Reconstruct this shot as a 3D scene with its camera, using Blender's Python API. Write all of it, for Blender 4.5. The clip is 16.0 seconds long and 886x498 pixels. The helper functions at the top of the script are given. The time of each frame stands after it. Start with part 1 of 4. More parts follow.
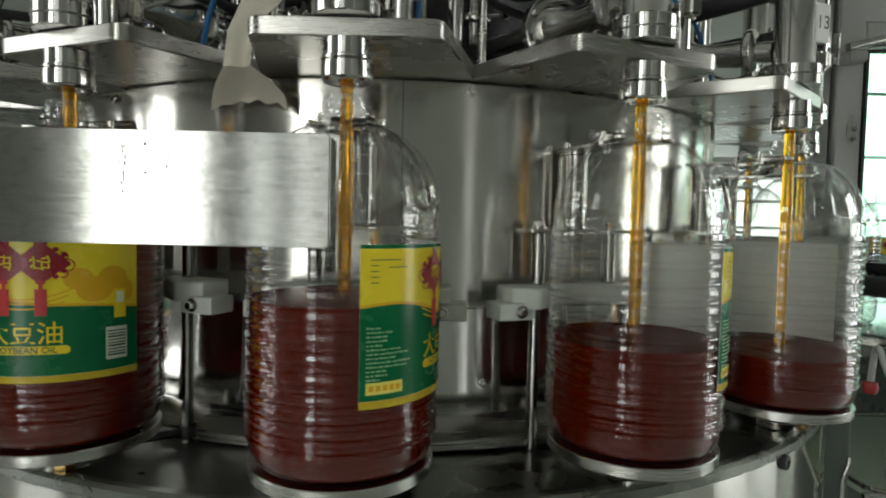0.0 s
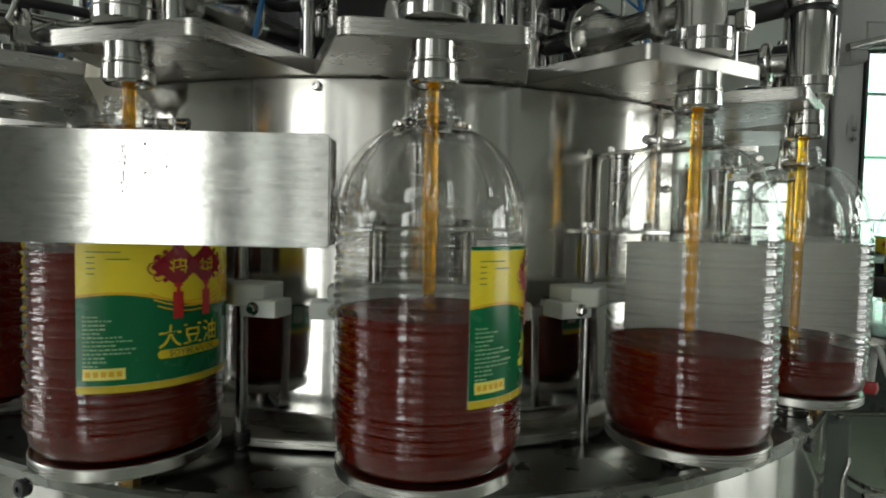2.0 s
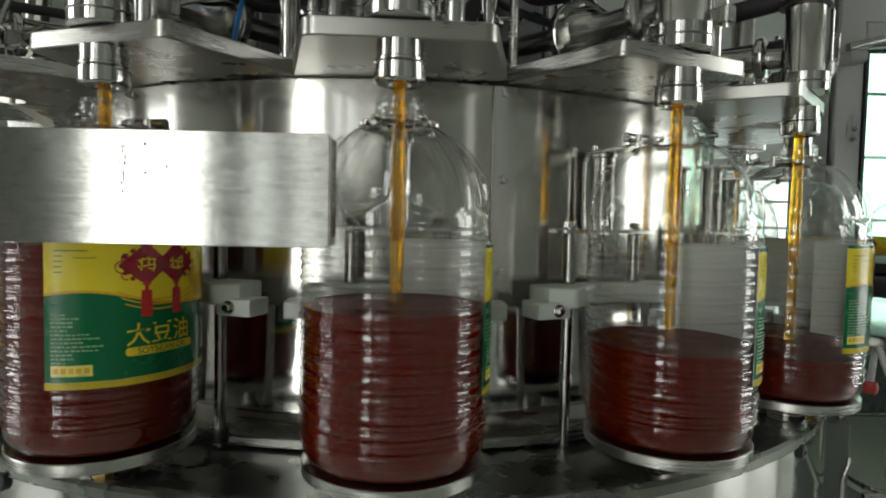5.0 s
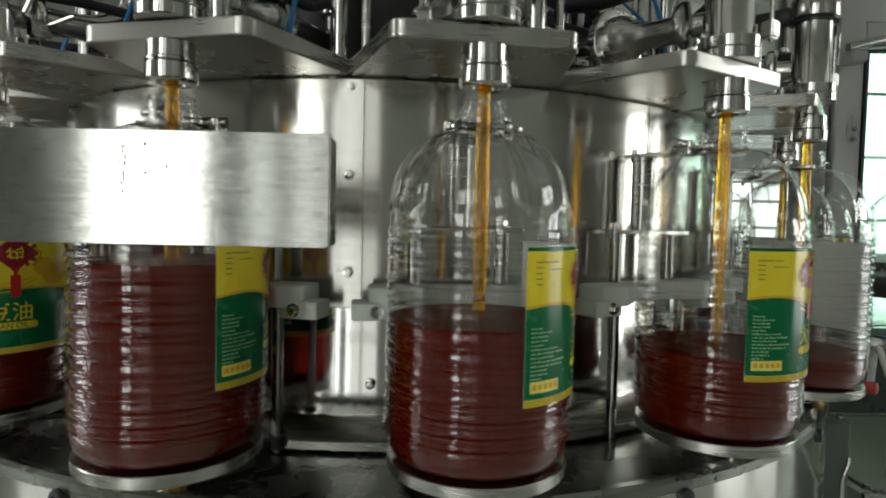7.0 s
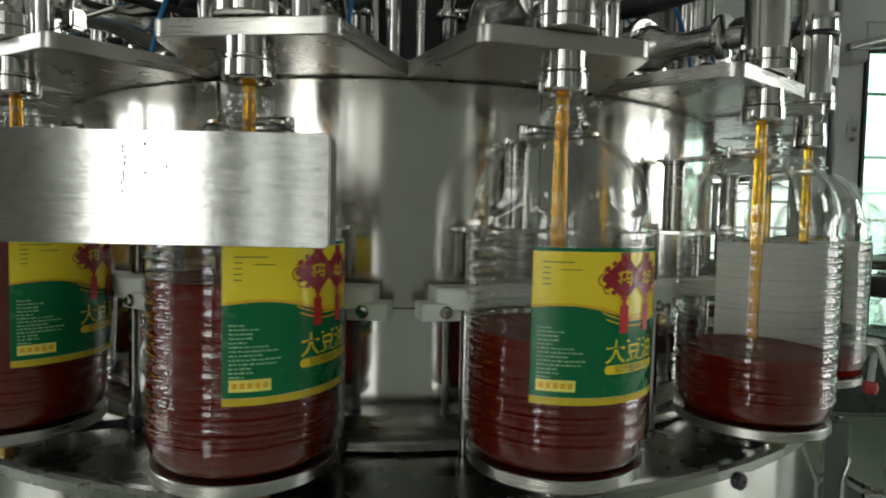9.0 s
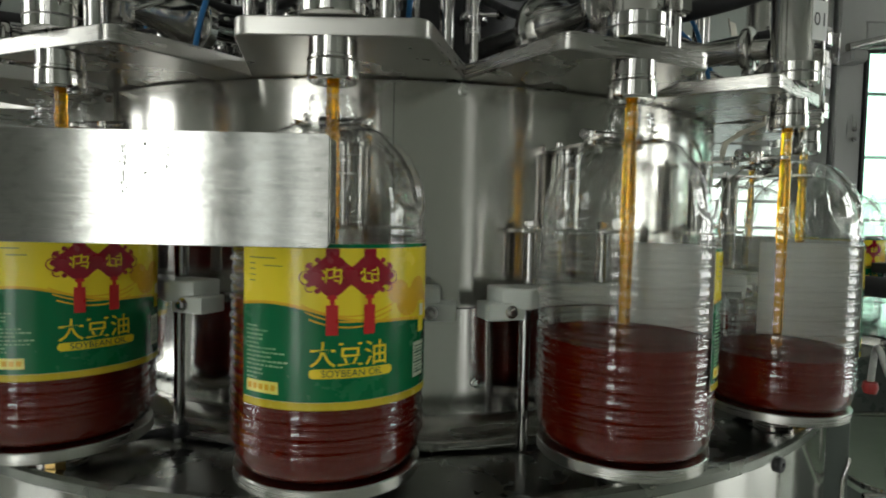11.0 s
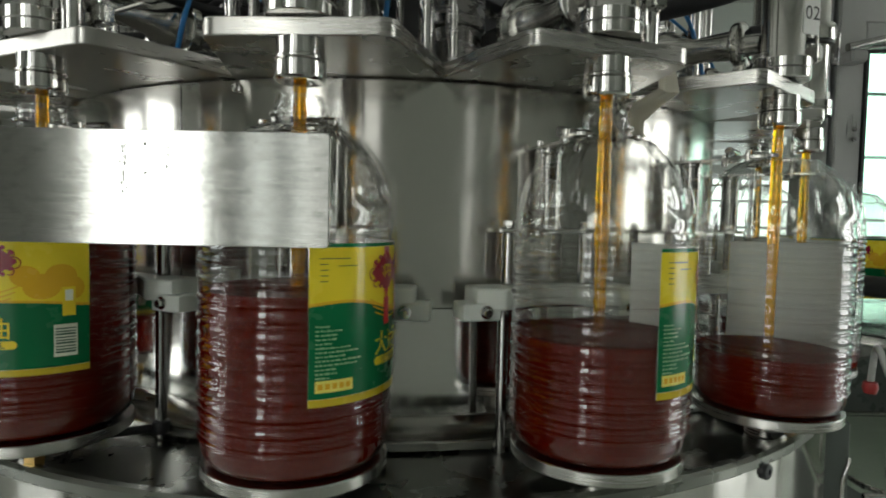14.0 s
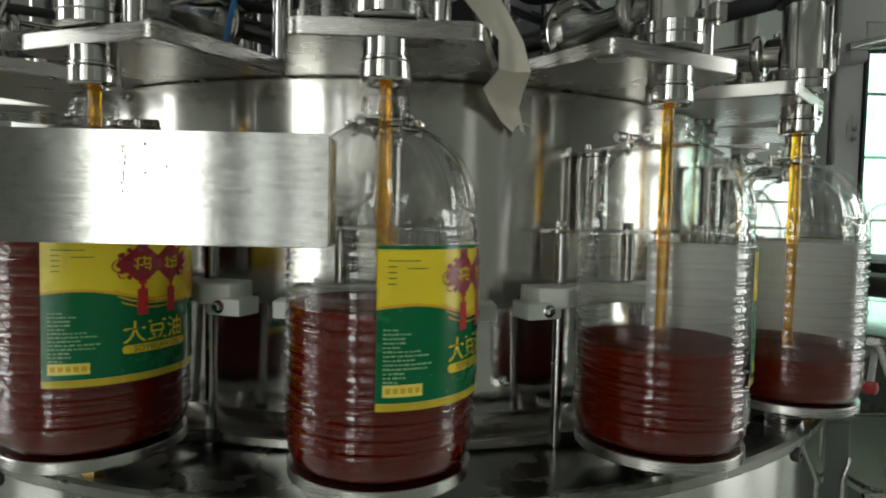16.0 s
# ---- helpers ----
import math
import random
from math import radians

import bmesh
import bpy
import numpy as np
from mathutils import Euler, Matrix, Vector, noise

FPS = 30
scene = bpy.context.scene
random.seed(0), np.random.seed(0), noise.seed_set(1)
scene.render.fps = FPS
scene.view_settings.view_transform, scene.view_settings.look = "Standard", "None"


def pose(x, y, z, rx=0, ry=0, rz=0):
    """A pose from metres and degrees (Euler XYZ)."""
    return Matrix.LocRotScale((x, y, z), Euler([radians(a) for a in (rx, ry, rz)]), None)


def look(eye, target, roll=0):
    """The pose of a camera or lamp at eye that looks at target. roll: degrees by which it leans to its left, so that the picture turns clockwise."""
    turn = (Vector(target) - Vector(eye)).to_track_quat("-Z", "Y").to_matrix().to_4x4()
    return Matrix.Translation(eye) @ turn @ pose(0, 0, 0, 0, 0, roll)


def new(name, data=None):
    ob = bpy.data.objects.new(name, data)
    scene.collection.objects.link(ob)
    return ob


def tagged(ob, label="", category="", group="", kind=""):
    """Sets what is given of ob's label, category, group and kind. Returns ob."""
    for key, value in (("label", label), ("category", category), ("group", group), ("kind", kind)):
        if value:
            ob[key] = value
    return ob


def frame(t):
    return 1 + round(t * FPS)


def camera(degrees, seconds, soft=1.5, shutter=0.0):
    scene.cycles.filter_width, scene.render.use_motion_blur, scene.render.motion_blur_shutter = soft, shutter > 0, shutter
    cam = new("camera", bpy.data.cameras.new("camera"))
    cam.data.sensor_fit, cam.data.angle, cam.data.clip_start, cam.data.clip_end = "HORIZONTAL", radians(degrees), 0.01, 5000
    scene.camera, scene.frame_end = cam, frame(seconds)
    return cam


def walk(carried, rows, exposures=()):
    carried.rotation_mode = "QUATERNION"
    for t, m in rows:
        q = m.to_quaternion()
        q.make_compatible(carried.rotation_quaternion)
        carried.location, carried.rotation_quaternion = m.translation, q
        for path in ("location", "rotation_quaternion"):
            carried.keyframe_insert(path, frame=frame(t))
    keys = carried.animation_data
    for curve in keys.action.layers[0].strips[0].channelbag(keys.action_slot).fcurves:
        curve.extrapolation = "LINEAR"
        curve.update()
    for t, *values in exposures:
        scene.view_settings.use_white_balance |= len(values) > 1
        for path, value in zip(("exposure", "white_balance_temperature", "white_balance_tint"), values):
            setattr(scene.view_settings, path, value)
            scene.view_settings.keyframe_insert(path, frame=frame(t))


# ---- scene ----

SECONDS = 16.0
cam = camera(73.0, SECONDS, soft=1.9, shutter=0.4)
EYE = pose(0.084, -1.2, 1.273, 90 - 2.76, -1.23, 0)
walk(cam, [(0.0, EYE), (SECONDS, EYE)], exposures=[(0.0, -0.15), (SECONDS, -0.15)])

# the carousel: its speed, its pitch and the circle of the filling heads
SPIN = 8.27          # degrees a second, clockwise from above
PITCH = 22.5         # sixteen heads
PHASE = 0.1
RING = 0.6926
PAD_TOP = 1.072


def slot_angle(k, t=0.0):
    return PHASE + PITCH * k - SPIN * t


def on_ring(angle, radius, z=0.0):
    a = radians(angle)
    return Vector((radius * math.sin(a), -radius * math.cos(a), z))


# ---- world and light ----
world = bpy.data.worlds.new("world")
scene.world = world
world.use_nodes = True
wn = world.node_tree.nodes
sky = wn.new("ShaderNodeTexSky")
sky.sky_type, sky.sun_disc = "NISHITA", False
sky.sun_elevation, sky.sun_rotation = radians(40), radians(200)
wn["Background"].inputs["Strength"].default_value = 0.1
world.node_tree.links.new(sky.outputs["Color"], wn["Background"].inputs["Color"])
sun = new("sun", bpy.data.lights.new("sun", "SUN"))
sun.data.energy, sun.data.angle, sun.data.color = 1.0, radians(12), (1.0, 0.97, 0.92)
sun.matrix_world = look((-3, -6, 8), (0, 0, 0))


# ---- materials ----
def material(name, color, rough=0.5, metal=0.0, grain=0.0, grain_scale=(60, 60, 60), stain=0.0, stain_scale=3.0, bump=0.0,
             spec=0.5, coat=0.0):
    """A Principled material with grain and stains at two scales."""
    m = bpy.data.materials.new(name)
    m.use_nodes = True
    nt = m.node_tree
    n, link = nt.nodes, nt.links
    b = n["Principled BSDF"]
    b.inputs["Roughness"].default_value, b.inputs["Metallic"].default_value = rough, metal
    b.inputs["Specular IOR Level"].default_value, b.inputs["Coat Weight"].default_value = spec, coat
    b.inputs["Base Color"].default_value = (*color, 1)
    co = n.new("ShaderNodeTexCoord")
    mp = n.new("ShaderNodeMapping")
    mp.inputs["Scale"].default_value = grain_scale
    link.new(co.outputs["Object"], mp.inputs["Vector"])
    fine = n.new("ShaderNodeTexNoise")
    fine.inputs["Scale"].default_value, fine.inputs["Detail"].default_value = 1.0, 4
    link.new(mp.outputs["Vector"], fine.inputs["Vector"])
    wide = n.new("ShaderNodeTexNoise")
    wide.inputs["Scale"].default_value, wide.inputs["Detail"].default_value = stain_scale, 5
    link.new(co.outputs["Object"], wide.inputs["Vector"])
    if grain or stain:
        r = n.new("ShaderNodeMapRange")
        r.inputs["From Min"].default_value, r.inputs["From Max"].default_value = 0.3, 0.7
        r.inputs["To Min"].default_value, r.inputs["To Max"].default_value = max(rough - grain, 0.02), rough + grain
        link.new(fine.outputs["Fac"], r.inputs["Value"])
        s = n.new("ShaderNodeMapRange")
        s.inputs["From Min"].default_value, s.inputs["From Max"].default_value = 0.35, 0.65
        s.inputs["To Min"].default_value, s.inputs["To Max"].default_value = -stain * 0.5, stain * 0.5
        link.new(wide.outputs["Fac"], s.inputs["Value"])
        add = n.new("ShaderNodeMath")
        link.new(r.outputs["Result"], add.inputs[0])
        link.new(s.outputs["Result"], add.inputs[1])
        link.new(add.outputs["Value"], b.inputs["Roughness"])
        mix = n.new("ShaderNodeMix")
        mix.data_type = "RGBA"
        mix.inputs["A"].default_value = (*[c * (1 - 0.6 * stain) for c in color], 1)
        mix.inputs["B"].default_value = (*[min(c * (1 + 0.4 * stain), 1) for c in color], 1)
        link.new(wide.outputs["Fac"], mix.inputs["Factor"])
        link.new(mix.outputs["Result"], b.inputs["Base Color"])
    if bump:
        bp = n.new("ShaderNodeBump")
        bp.inputs["Strength"].default_value, bp.inputs["Distance"].default_value = bump, 0.001
        link.new(fine.outputs["Fac"], bp.inputs["Height"])
        link.new(bp.outputs["Normal"], b.inputs["Normal"])
    return m


def glowing(name, color, strength):
    m = bpy.data.materials.new(name)
    m.use_nodes = True
    n, link = m.node_tree.nodes, m.node_tree.links
    n.remove(n["Principled BSDF"])
    e = n.new("ShaderNodeEmission")
    e.inputs["Strength"].default_value = strength
    co = n.new("ShaderNodeTexCoord")
    no = n.new("ShaderNodeTexNoise")
    no.inputs["Scale"].default_value = 1.3
    link.new(co.outputs["Object"], no.inputs["Vector"])
    mix = n.new("ShaderNodeMix")
    mix.data_type = "RGBA"
    mix.inputs["A"].default_value = (*[c * 0.75 for c in color], 1)
    mix.inputs["B"].default_value = (*color, 1)
    link.new(no.outputs["Fac"], mix.inputs["Factor"])
    link.new(mix.outputs["Result"], e.inputs["Color"])
    link.new(e.outputs["Emission"], n["Material Output"].inputs["Surface"])
    return m


def clear_plastic(name, tint, face, rim, rough, wobble=0.0):
    """A thin clear wall: see-through, with a gloss that grows at grazing angles."""
    m = bpy.data.materials.new(name)
    m.use_nodes = True
    n, link = m.node_tree.nodes, m.node_tree.links
    n.remove(n["Principled BSDF"])
    tr, gl, fr, mix = (n.new("ShaderNode" + k) for k in ("BsdfTransparent", "BsdfGlossy", "LayerWeight", "MixShader"))
    edge, gain = n.new("ShaderNodeMath"), n.new("ShaderNodeMath")
    edge.operation, gain.operation = "POWER", "MULTIPLY_ADD"
    edge.inputs[1].default_value = 3.0
    gain.inputs[1].default_value, gain.inputs[2].default_value = rim, face
    tr.inputs["Color"].default_value = (*tint, 1)
    gl.inputs["Roughness"].default_value = rough
    fr.inputs["Blend"].default_value = 0.5
    if wobble:
        co, no, bp = (n.new("ShaderNode" + k) for k in ("TexCoord", "TexNoise", "Bump"))
        no.inputs["Scale"].default_value, no.inputs["Detail"].default_value = 45, 3
        bp.inputs["Strength"].default_value, bp.inputs["Distance"].default_value = wobble, 0.004
        link.new(co.outputs["Object"], no.inputs["Vector"])
        link.new(no.outputs["Fac"], bp.inputs["Height"])
        link.new(bp.outputs["Normal"], gl.inputs["Normal"])
        link.new(bp.outputs["Normal"], fr.inputs["Normal"])
    link.new(fr.outputs["Facing"], edge.inputs[0])
    link.new(edge.outputs["Value"], gain.inputs[0])
    link.new(gain.outputs["Value"], mix.inputs["Fac"])
    link.new(tr.outputs["BSDF"], mix.inputs[1])
    link.new(gl.outputs["BSDF"], mix.inputs[2])
    link.new(mix.outputs["Shader"], n["Material Output"].inputs["Surface"])
    return m


def liquid(name, color, transmission, rough):
    m = material(name, color, rough, stain=0.15, stain_scale=9)
    b = m.node_tree.nodes["Principled BSDF"]
    b.inputs["Transmission Weight"].default_value = transmission
    b.inputs["IOR"].default_value = 1.47
    return m


def brushed(m, amount):
    """Stretches a metal's highlights along its upright axis, as a sheet brushed round the drum does."""
    n = m.node_tree.nodes
    t = n.new("ShaderNodeTangent")
    t.direction_type, t.axis = "RADIAL", "Z"
    b = n["Principled BSDF"]
    b.inputs["Anisotropic"].default_value, b.inputs["Anisotropic Rotation"].default_value = amount, 0.25
    m.node_tree.links.new(t.outputs["Tangent"], b.inputs["Tangent"])
    return m


def scratched_sheet(name, color, rough):
    """A flat steel sheet brushed along x: fine level streaks, broad dull smears and a few dark rub marks."""
    m = bpy.data.materials.new(name)
    m.use_nodes = True
    n, link = m.node_tree.nodes, m.node_tree.links
    b = n["Principled BSDF"]
    b.inputs["Metallic"].default_value = 1.0
    co = n.new("ShaderNodeTexCoord")

    def streaks(scale, detail, low, high, lo_out, hi_out):
        mp, no, r = n.new("ShaderNodeMapping"), n.new("ShaderNodeTexNoise"), n.new("ShaderNodeMapRange")
        mp.inputs["Scale"].default_value = scale
        no.inputs["Scale"].default_value, no.inputs["Detail"].default_value = 1.0, detail
        for k, v in (("From Min", low), ("From Max", high), ("To Min", lo_out), ("To Max", hi_out)):
            r.inputs[k].default_value = v
        link.new(co.outputs["Object"], mp.inputs["Vector"])
        link.new(mp.outputs["Vector"], no.inputs["Vector"])
        link.new(no.outputs["Fac"], r.inputs["Value"])
        return r.outputs["Result"]

    def math_node(op, x, y):
        k = n.new("ShaderNodeMath")
        k.operation = op
        link.new(x, k.inputs[0])
        link.new(y, k.inputs[1])
        return k.outputs["Value"]

    fine = streaks((45, 45, 1500), 3, 0.3, 0.7, -0.03, 0.035)
    smear = streaks((60, 60, 110), 5, 0.42, 0.72, rough - 0.01, rough + 0.03)
    link.new(math_node("ADD", fine, smear), b.inputs["Roughness"])
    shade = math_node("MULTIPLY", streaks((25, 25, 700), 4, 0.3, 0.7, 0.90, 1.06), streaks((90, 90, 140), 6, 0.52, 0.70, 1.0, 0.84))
    tint = n.new("ShaderNodeVectorMath")
    tint.operation = "SCALE"
    tint.inputs[0].default_value = color
    link.new(shade, tint.inputs["Scale"])
    link.new(tint.outputs["Vector"], b.inputs["Base Color"])
    bp = n.new("ShaderNodeBump")
    bp.inputs["Strength"].default_value, bp.inputs["Distance"].default_value = 0.05, 0.001
    link.new(streaks((10, 10, 1100), 3, 0, 1, 0, 1), bp.inputs["Height"])
    link.new(bp.outputs["Normal"], b.inputs["Normal"])
    return brushed(m, 0.6)


STEEL = material("brushed_steel", (0.56, 0.55, 0.52), 0.24, 1.0, 0.05, (6, 6, 300), 0.12, 4.0, 0.04)
GUARD_STEEL = scratched_sheet("brushed_guard_sheet", (0.41, 0.41, 0.385), 0.115)
DRUM_STEEL = brushed(material("drum_steel", (0.56, 0.545, 0.51), 0.16, 1.0, 0.03, (3, 3, 300), 0.08, 5.0, 0.012), 0.8)
LOWER_STEEL = brushed(material("lower_drum_steel", (0.66, 0.65, 0.62), 0.10, 1.0, 0.02, (3, 3, 300), 0.06, 5.0, 0.01), 0.35)
POLISHED = material("polished_steel", (0.58, 0.57, 0.545), 0.13, 1.0, 0.03, (40, 40, 300), 0.06, 12.0, 0.01)
PLATE_STEEL = material("ground_steel_plate", (0.46, 0.45, 0.42), 0.28, 1.0, 0.025, (25, 25, 400), 0.06, 5.0, 0.002)
DARK_STEEL = material("dark_pipe_steel", (0.30, 0.29, 0.28), 0.24, 1.0, 0.06, (50, 50, 200), 0.15, 9.0, 0.02)
OILY_STEEL = material("oily_deck_steel", (0.27, 0.28, 0.255), 0.28, 1.0, 0.06, (30, 30, 30), 0.22, 6.0, 0.06)
SATIN = material("satin_pale_flange", (0.55, 0.55, 0.53), 0.30, 0.0, 0.06, (60, 60, 60), 0.2, 14.0, 0.05, 0.8)
GREY_STEEL = material("grey_turned_steel", (0.36, 0.355, 0.34), 0.20, 1.0, 0.05, (40, 40, 300), 0.12, 12.0, 0.01)
# pale green in place of steel: greenish daylight reflected in the tray, as colour
TRAY_REFLECTION = material("wet_tray_painted_reflection", (0.48, 0.58, 0.46), 0.12, 0.0, 0.04, (18, 18, 18), 0.3, 7.0, 0.6, spec=0.8)
CABINET = material("grey_green_enamel", (0.085, 0.10, 0.09), 0.4, 0.0, 0.08, (40, 40, 40), 0.2, 6.0, 0.05)
GREASE = material("dark_grease", (0.50, 0.50, 0.47), 0.5, 0.0, 0.1, (90, 90, 90), 0.2, 30.0)
BLACK = material("black_rubber", (0.02, 0.02, 0.022), 0.5, 0.0, 0.1, (80, 80, 80), 0.2, 6.0, 0.2)
BLUE = material("blue_air_tube", (0.02, 0.16, 0.40), 0.35, 0.0, 0.05, (60, 60, 60), 0.1)
WHITE_PLASTIC = material("white_polyethylene", (0.60, 0.63, 0.58), 0.45, 0.0, 0.08, (70, 70, 70), 0.15, 8.0, 0.15)
PAPER = material("cream_masking_paper", (0.66, 0.62, 0.52), 0.8, 0.0, 0.1, (60, 60, 60), 0.12, 12.0, 0.3)
BRASS = material("brass", (0.62, 0.42, 0.16), 0.3, 1.0, 0.08, (60, 60, 60), 0.2)
RED = material("red_plastic", (0.42, 0.03, 0.03), 0.35, 0.0, 0.05, (60, 60, 60), 0.1)
WALL = material("grey_green_wall_paint", (0.42, 0.43, 0.40), 0.7, 0.0, 0.1, (20, 20, 20), 0.2, 1.5, 0.1)
FLOOR = material("grey_epoxy_floor", (0.48, 0.50, 0.455), 0.30, 0.0, 0.12, (25, 25, 25), 0.3, 1.2, 0.1)
CEILING = material("ceiling_panel", (0.56, 0.56, 0.53), 0.8, 0.0, 0.1, (10, 10, 10), 0.2, 1.0, 0.1)
FRAME_STEEL = material("enclosure_frame_steel", (0.46, 0.46, 0.45), 0.38, 1.0, 0.08, (200, 200, 8), 0.15, 3.0, 0.1)
GASKET = material("black_gasket", (0.015, 0.015, 0.015), 0.6, 0.0, 0.1, (80, 80, 80), 0.1)
WINDOW_GLASS = clear_plastic("window_glass", (0.80, 0.95, 0.88), 0.05, 0.5, 0.02)
PET = clear_plastic("clear_pet", (0.955, 0.96, 0.95), 0.085, 1.0, 0.012, 0.07)
OIL = liquid("red_brown_oil", (0.18, 0.0085, 0.0022), 0.45, 0.10)
OIL.node_tree.nodes["Principled BSDF"].inputs["Specular IOR Level"].default_value = 0.1
OIL.node_tree.nodes["Principled BSDF"].inputs["IOR"].default_value = 1.06
STREAM = liquid("amber_oil_stream", (1.0, 0.50, 0.02), 0.90, 0.03)
LABEL_WHITE = material("label_back_paper", (0.78, 0.80, 0.77), 0.6, 0.0, 0.08, (80, 80, 80), 0.06)
LABEL_YELLOW = material("label_yellow", (0.80, 0.64, 0.035), 0.22, 0.0, 0.05, (80, 80, 80), 0.10, 20, spec=0.3)
LABEL_BORDER = material("label_olive_border", (0.56, 0.43, 0.035), 0.25, 0.0, 0.05, (80, 80, 80), 0.12, 20, spec=0.3)
LABEL_CRIMSON = material("label_crimson", (0.27, 0.008, 0.02), 0.3, 0.0, 0.05, (80, 80, 80), 0.15, 30)
LABEL_GOLD = material("label_deep_yellow", (0.72, 0.42, 0.025), 0.22, 0.0, 0.05, (80, 80, 80), 0.15, 20, spec=0.3)
LABEL_GREEN = material("label_green", (0.004, 0.135, 0.048), 0.22, 0.0, 0.05, (80, 80, 80), 0.10, 20, spec=0.3)
LABEL_RED = material("label_red", (0.50, 0.02, 0.02), 0.35, 0.0, 0.05, (80, 80, 80), 0.10, 20)
LABEL_LEMON = material("label_lemon_print", (0.80, 0.74, 0.16), 0.25, 0.0, 0.05, (80, 80, 80), 0.08, 30)
LABEL_DARK = material("label_dark_green_print", (0.004, 0.07, 0.03), 0.4, 0.0, 0.05, (80, 80, 80), 0.05, 20)
LABEL_LIGHT = material("label_pale_print", (0.72, 0.76, 0.62), 0.4, 0.0, 0.05, (80, 80, 80), 0.05, 20)
DAYLIGHT = glowing("daylight", (0.97, 1.0, 0.955), 8.0)
DAYLIGHT_WEST = glowing("daylight_from_the_west", (0.97, 1.0, 0.97), 5.5)
DAYLIGHT_RIGHT = glowing("daylight_through_green_glass", (0.86, 1.0, 0.94), 4.0)
# two weaker copies of the daylight glow, set by how bright the guard reflects
DAYLIGHT_HALF = glowing("daylight_half_strength", (0.95, 1.0, 0.96), 4.0)
DAYLIGHT_DIM = glowing("daylight_dim", (0.97, 1.0, 0.94), 1.35)


# ---- mesh tools ----
def finish(bm, name, mat, angle=35):
    bmesh.ops.recalc_face_normals(bm, faces=bm.faces)
    me = bpy.data.meshes.new(name)
    bm.to_mesh(me)
    bm.free()
    for m in (mat if isinstance(mat, (list, tuple)) else [mat]):
        me.materials.append(m)
    me.shade_smooth()
    me.set_sharp_from_angle(angle=radians(angle))
    return me


def part(name, bm, mat, parent=None, label="", angle=35):
    """Links a bmesh, or a mesh made before, as one object under a thing or under a part."""
    me = bm if isinstance(bm, bpy.types.Mesh) else finish(bm, name, mat, angle)
    ob = new(name, me)
    ob.parent = parent
    if label:
        tagged(ob, label)
    return ob


def lathe(profile, segments=48, center=(0, 0), closed=False, start=0.0, sweep=360.0, bm=None):
    """Turns a profile of (radius, z) round a vertical axis at center."""
    bm = bm or bmesh.new()
    full = sweep >= 359.9
    n = segments if full else segments + 1
    rings = []
    for r, z in profile:
        if r < 1e-6:
            rings.append([bm.verts.new((center[0], center[1], z))])
        else:
            rings.append([bm.verts.new((center[0] + r * math.sin(radians(start + sweep * i / segments)),
                                        center[1] - r * math.cos(radians(start + sweep * i / segments)), z)) for i in range(n)])
    pairs = list(zip(rings, rings[1:])) + ([(rings[-1], rings[0])] if closed else [])
    for a, b in pairs:
        for i in range(segments):
            j = (i + 1) % n
            if len(a) == 1 and len(b) == 1:
                continue
            if len(a) == 1:
                bm.faces.new((a[0], b[i], b[j]))
            elif len(b) == 1:
                bm.faces.new((a[i], b[0], a[j]))
            else:
                bm.faces.new((a[i], b[i], b[j], a[j]))
    return bm


def disc(r, z0, z1, center=(0, 0), bevel=0.001, segments=32, bm=None):
    return lathe([(0, z0), (r - bevel, z0), (r, z0 + bevel), (r, z1 - bevel), (r - bevel, z1), (0, z1)], segments, center, bm=bm)


def hexbolt(x, y, z, r=0.006, h=0.006, bm=None):
    bm = disc(r * 1.5, z, z + 0.0015, (x, y), 0.0003, 20, bm)
    return disc(r, z + 0.0015, z + 0.0015 + h, (x, y), 0.0008, 6, bm)


def box(x0, x1, y0, y1, z0, z1, bevel=0.002, bm=None):
    own = bmesh.new()
    bmesh.ops.create_cube(own, size=1)
    for v in own.verts:
        v.co = Vector(((x0 + x1) / 2 + v.co.x * (x1 - x0), (y0 + y1) / 2 + v.co.y * (y1 - y0), (z0 + z1) / 2 + v.co.z * (z1 - z0)))
    if bevel:
        bmesh.ops.bevel(own, geom=own.edges[:], offset=bevel, segments=2, affect="EDGES")
    return join(own, bm)


def join(own, bm, m=None):
    """Adds the bmesh own to bm."""
    if m is not None:
        bmesh.ops.transform(own, matrix=m, verts=own.verts)
    if bm is None:
        return own
    me = bpy.data.meshes.new("joined")
    own.to_mesh(me)
    own.free()
    bm.from_mesh(me)
    bpy.data.meshes.remove(me)
    return bm


def axis_between(a, b):
    """The pose that lays the z axis from a to b."""
    a, b = Vector(a), Vector(b)
    return Matrix.Translation(a) @ (b - a).to_track_quat("Z", "Y").to_matrix().to_4x4()


def turned(a, b, profile, segments=28, bm=None):
    """A lathe along the line from a to b; the profile's heights are metres from a."""
    return join(lathe(profile, segments), bm, axis_between(a, b))


def rod(a, b, r, segments=20, bevel=0.0008, bm=None):
    h = (Vector(b) - Vector(a)).length
    return turned(a, b, [(0, 0), (r - bevel, 0), (r, bevel), (r, h - bevel), (r - bevel, h), (0, h)], segments, bm)


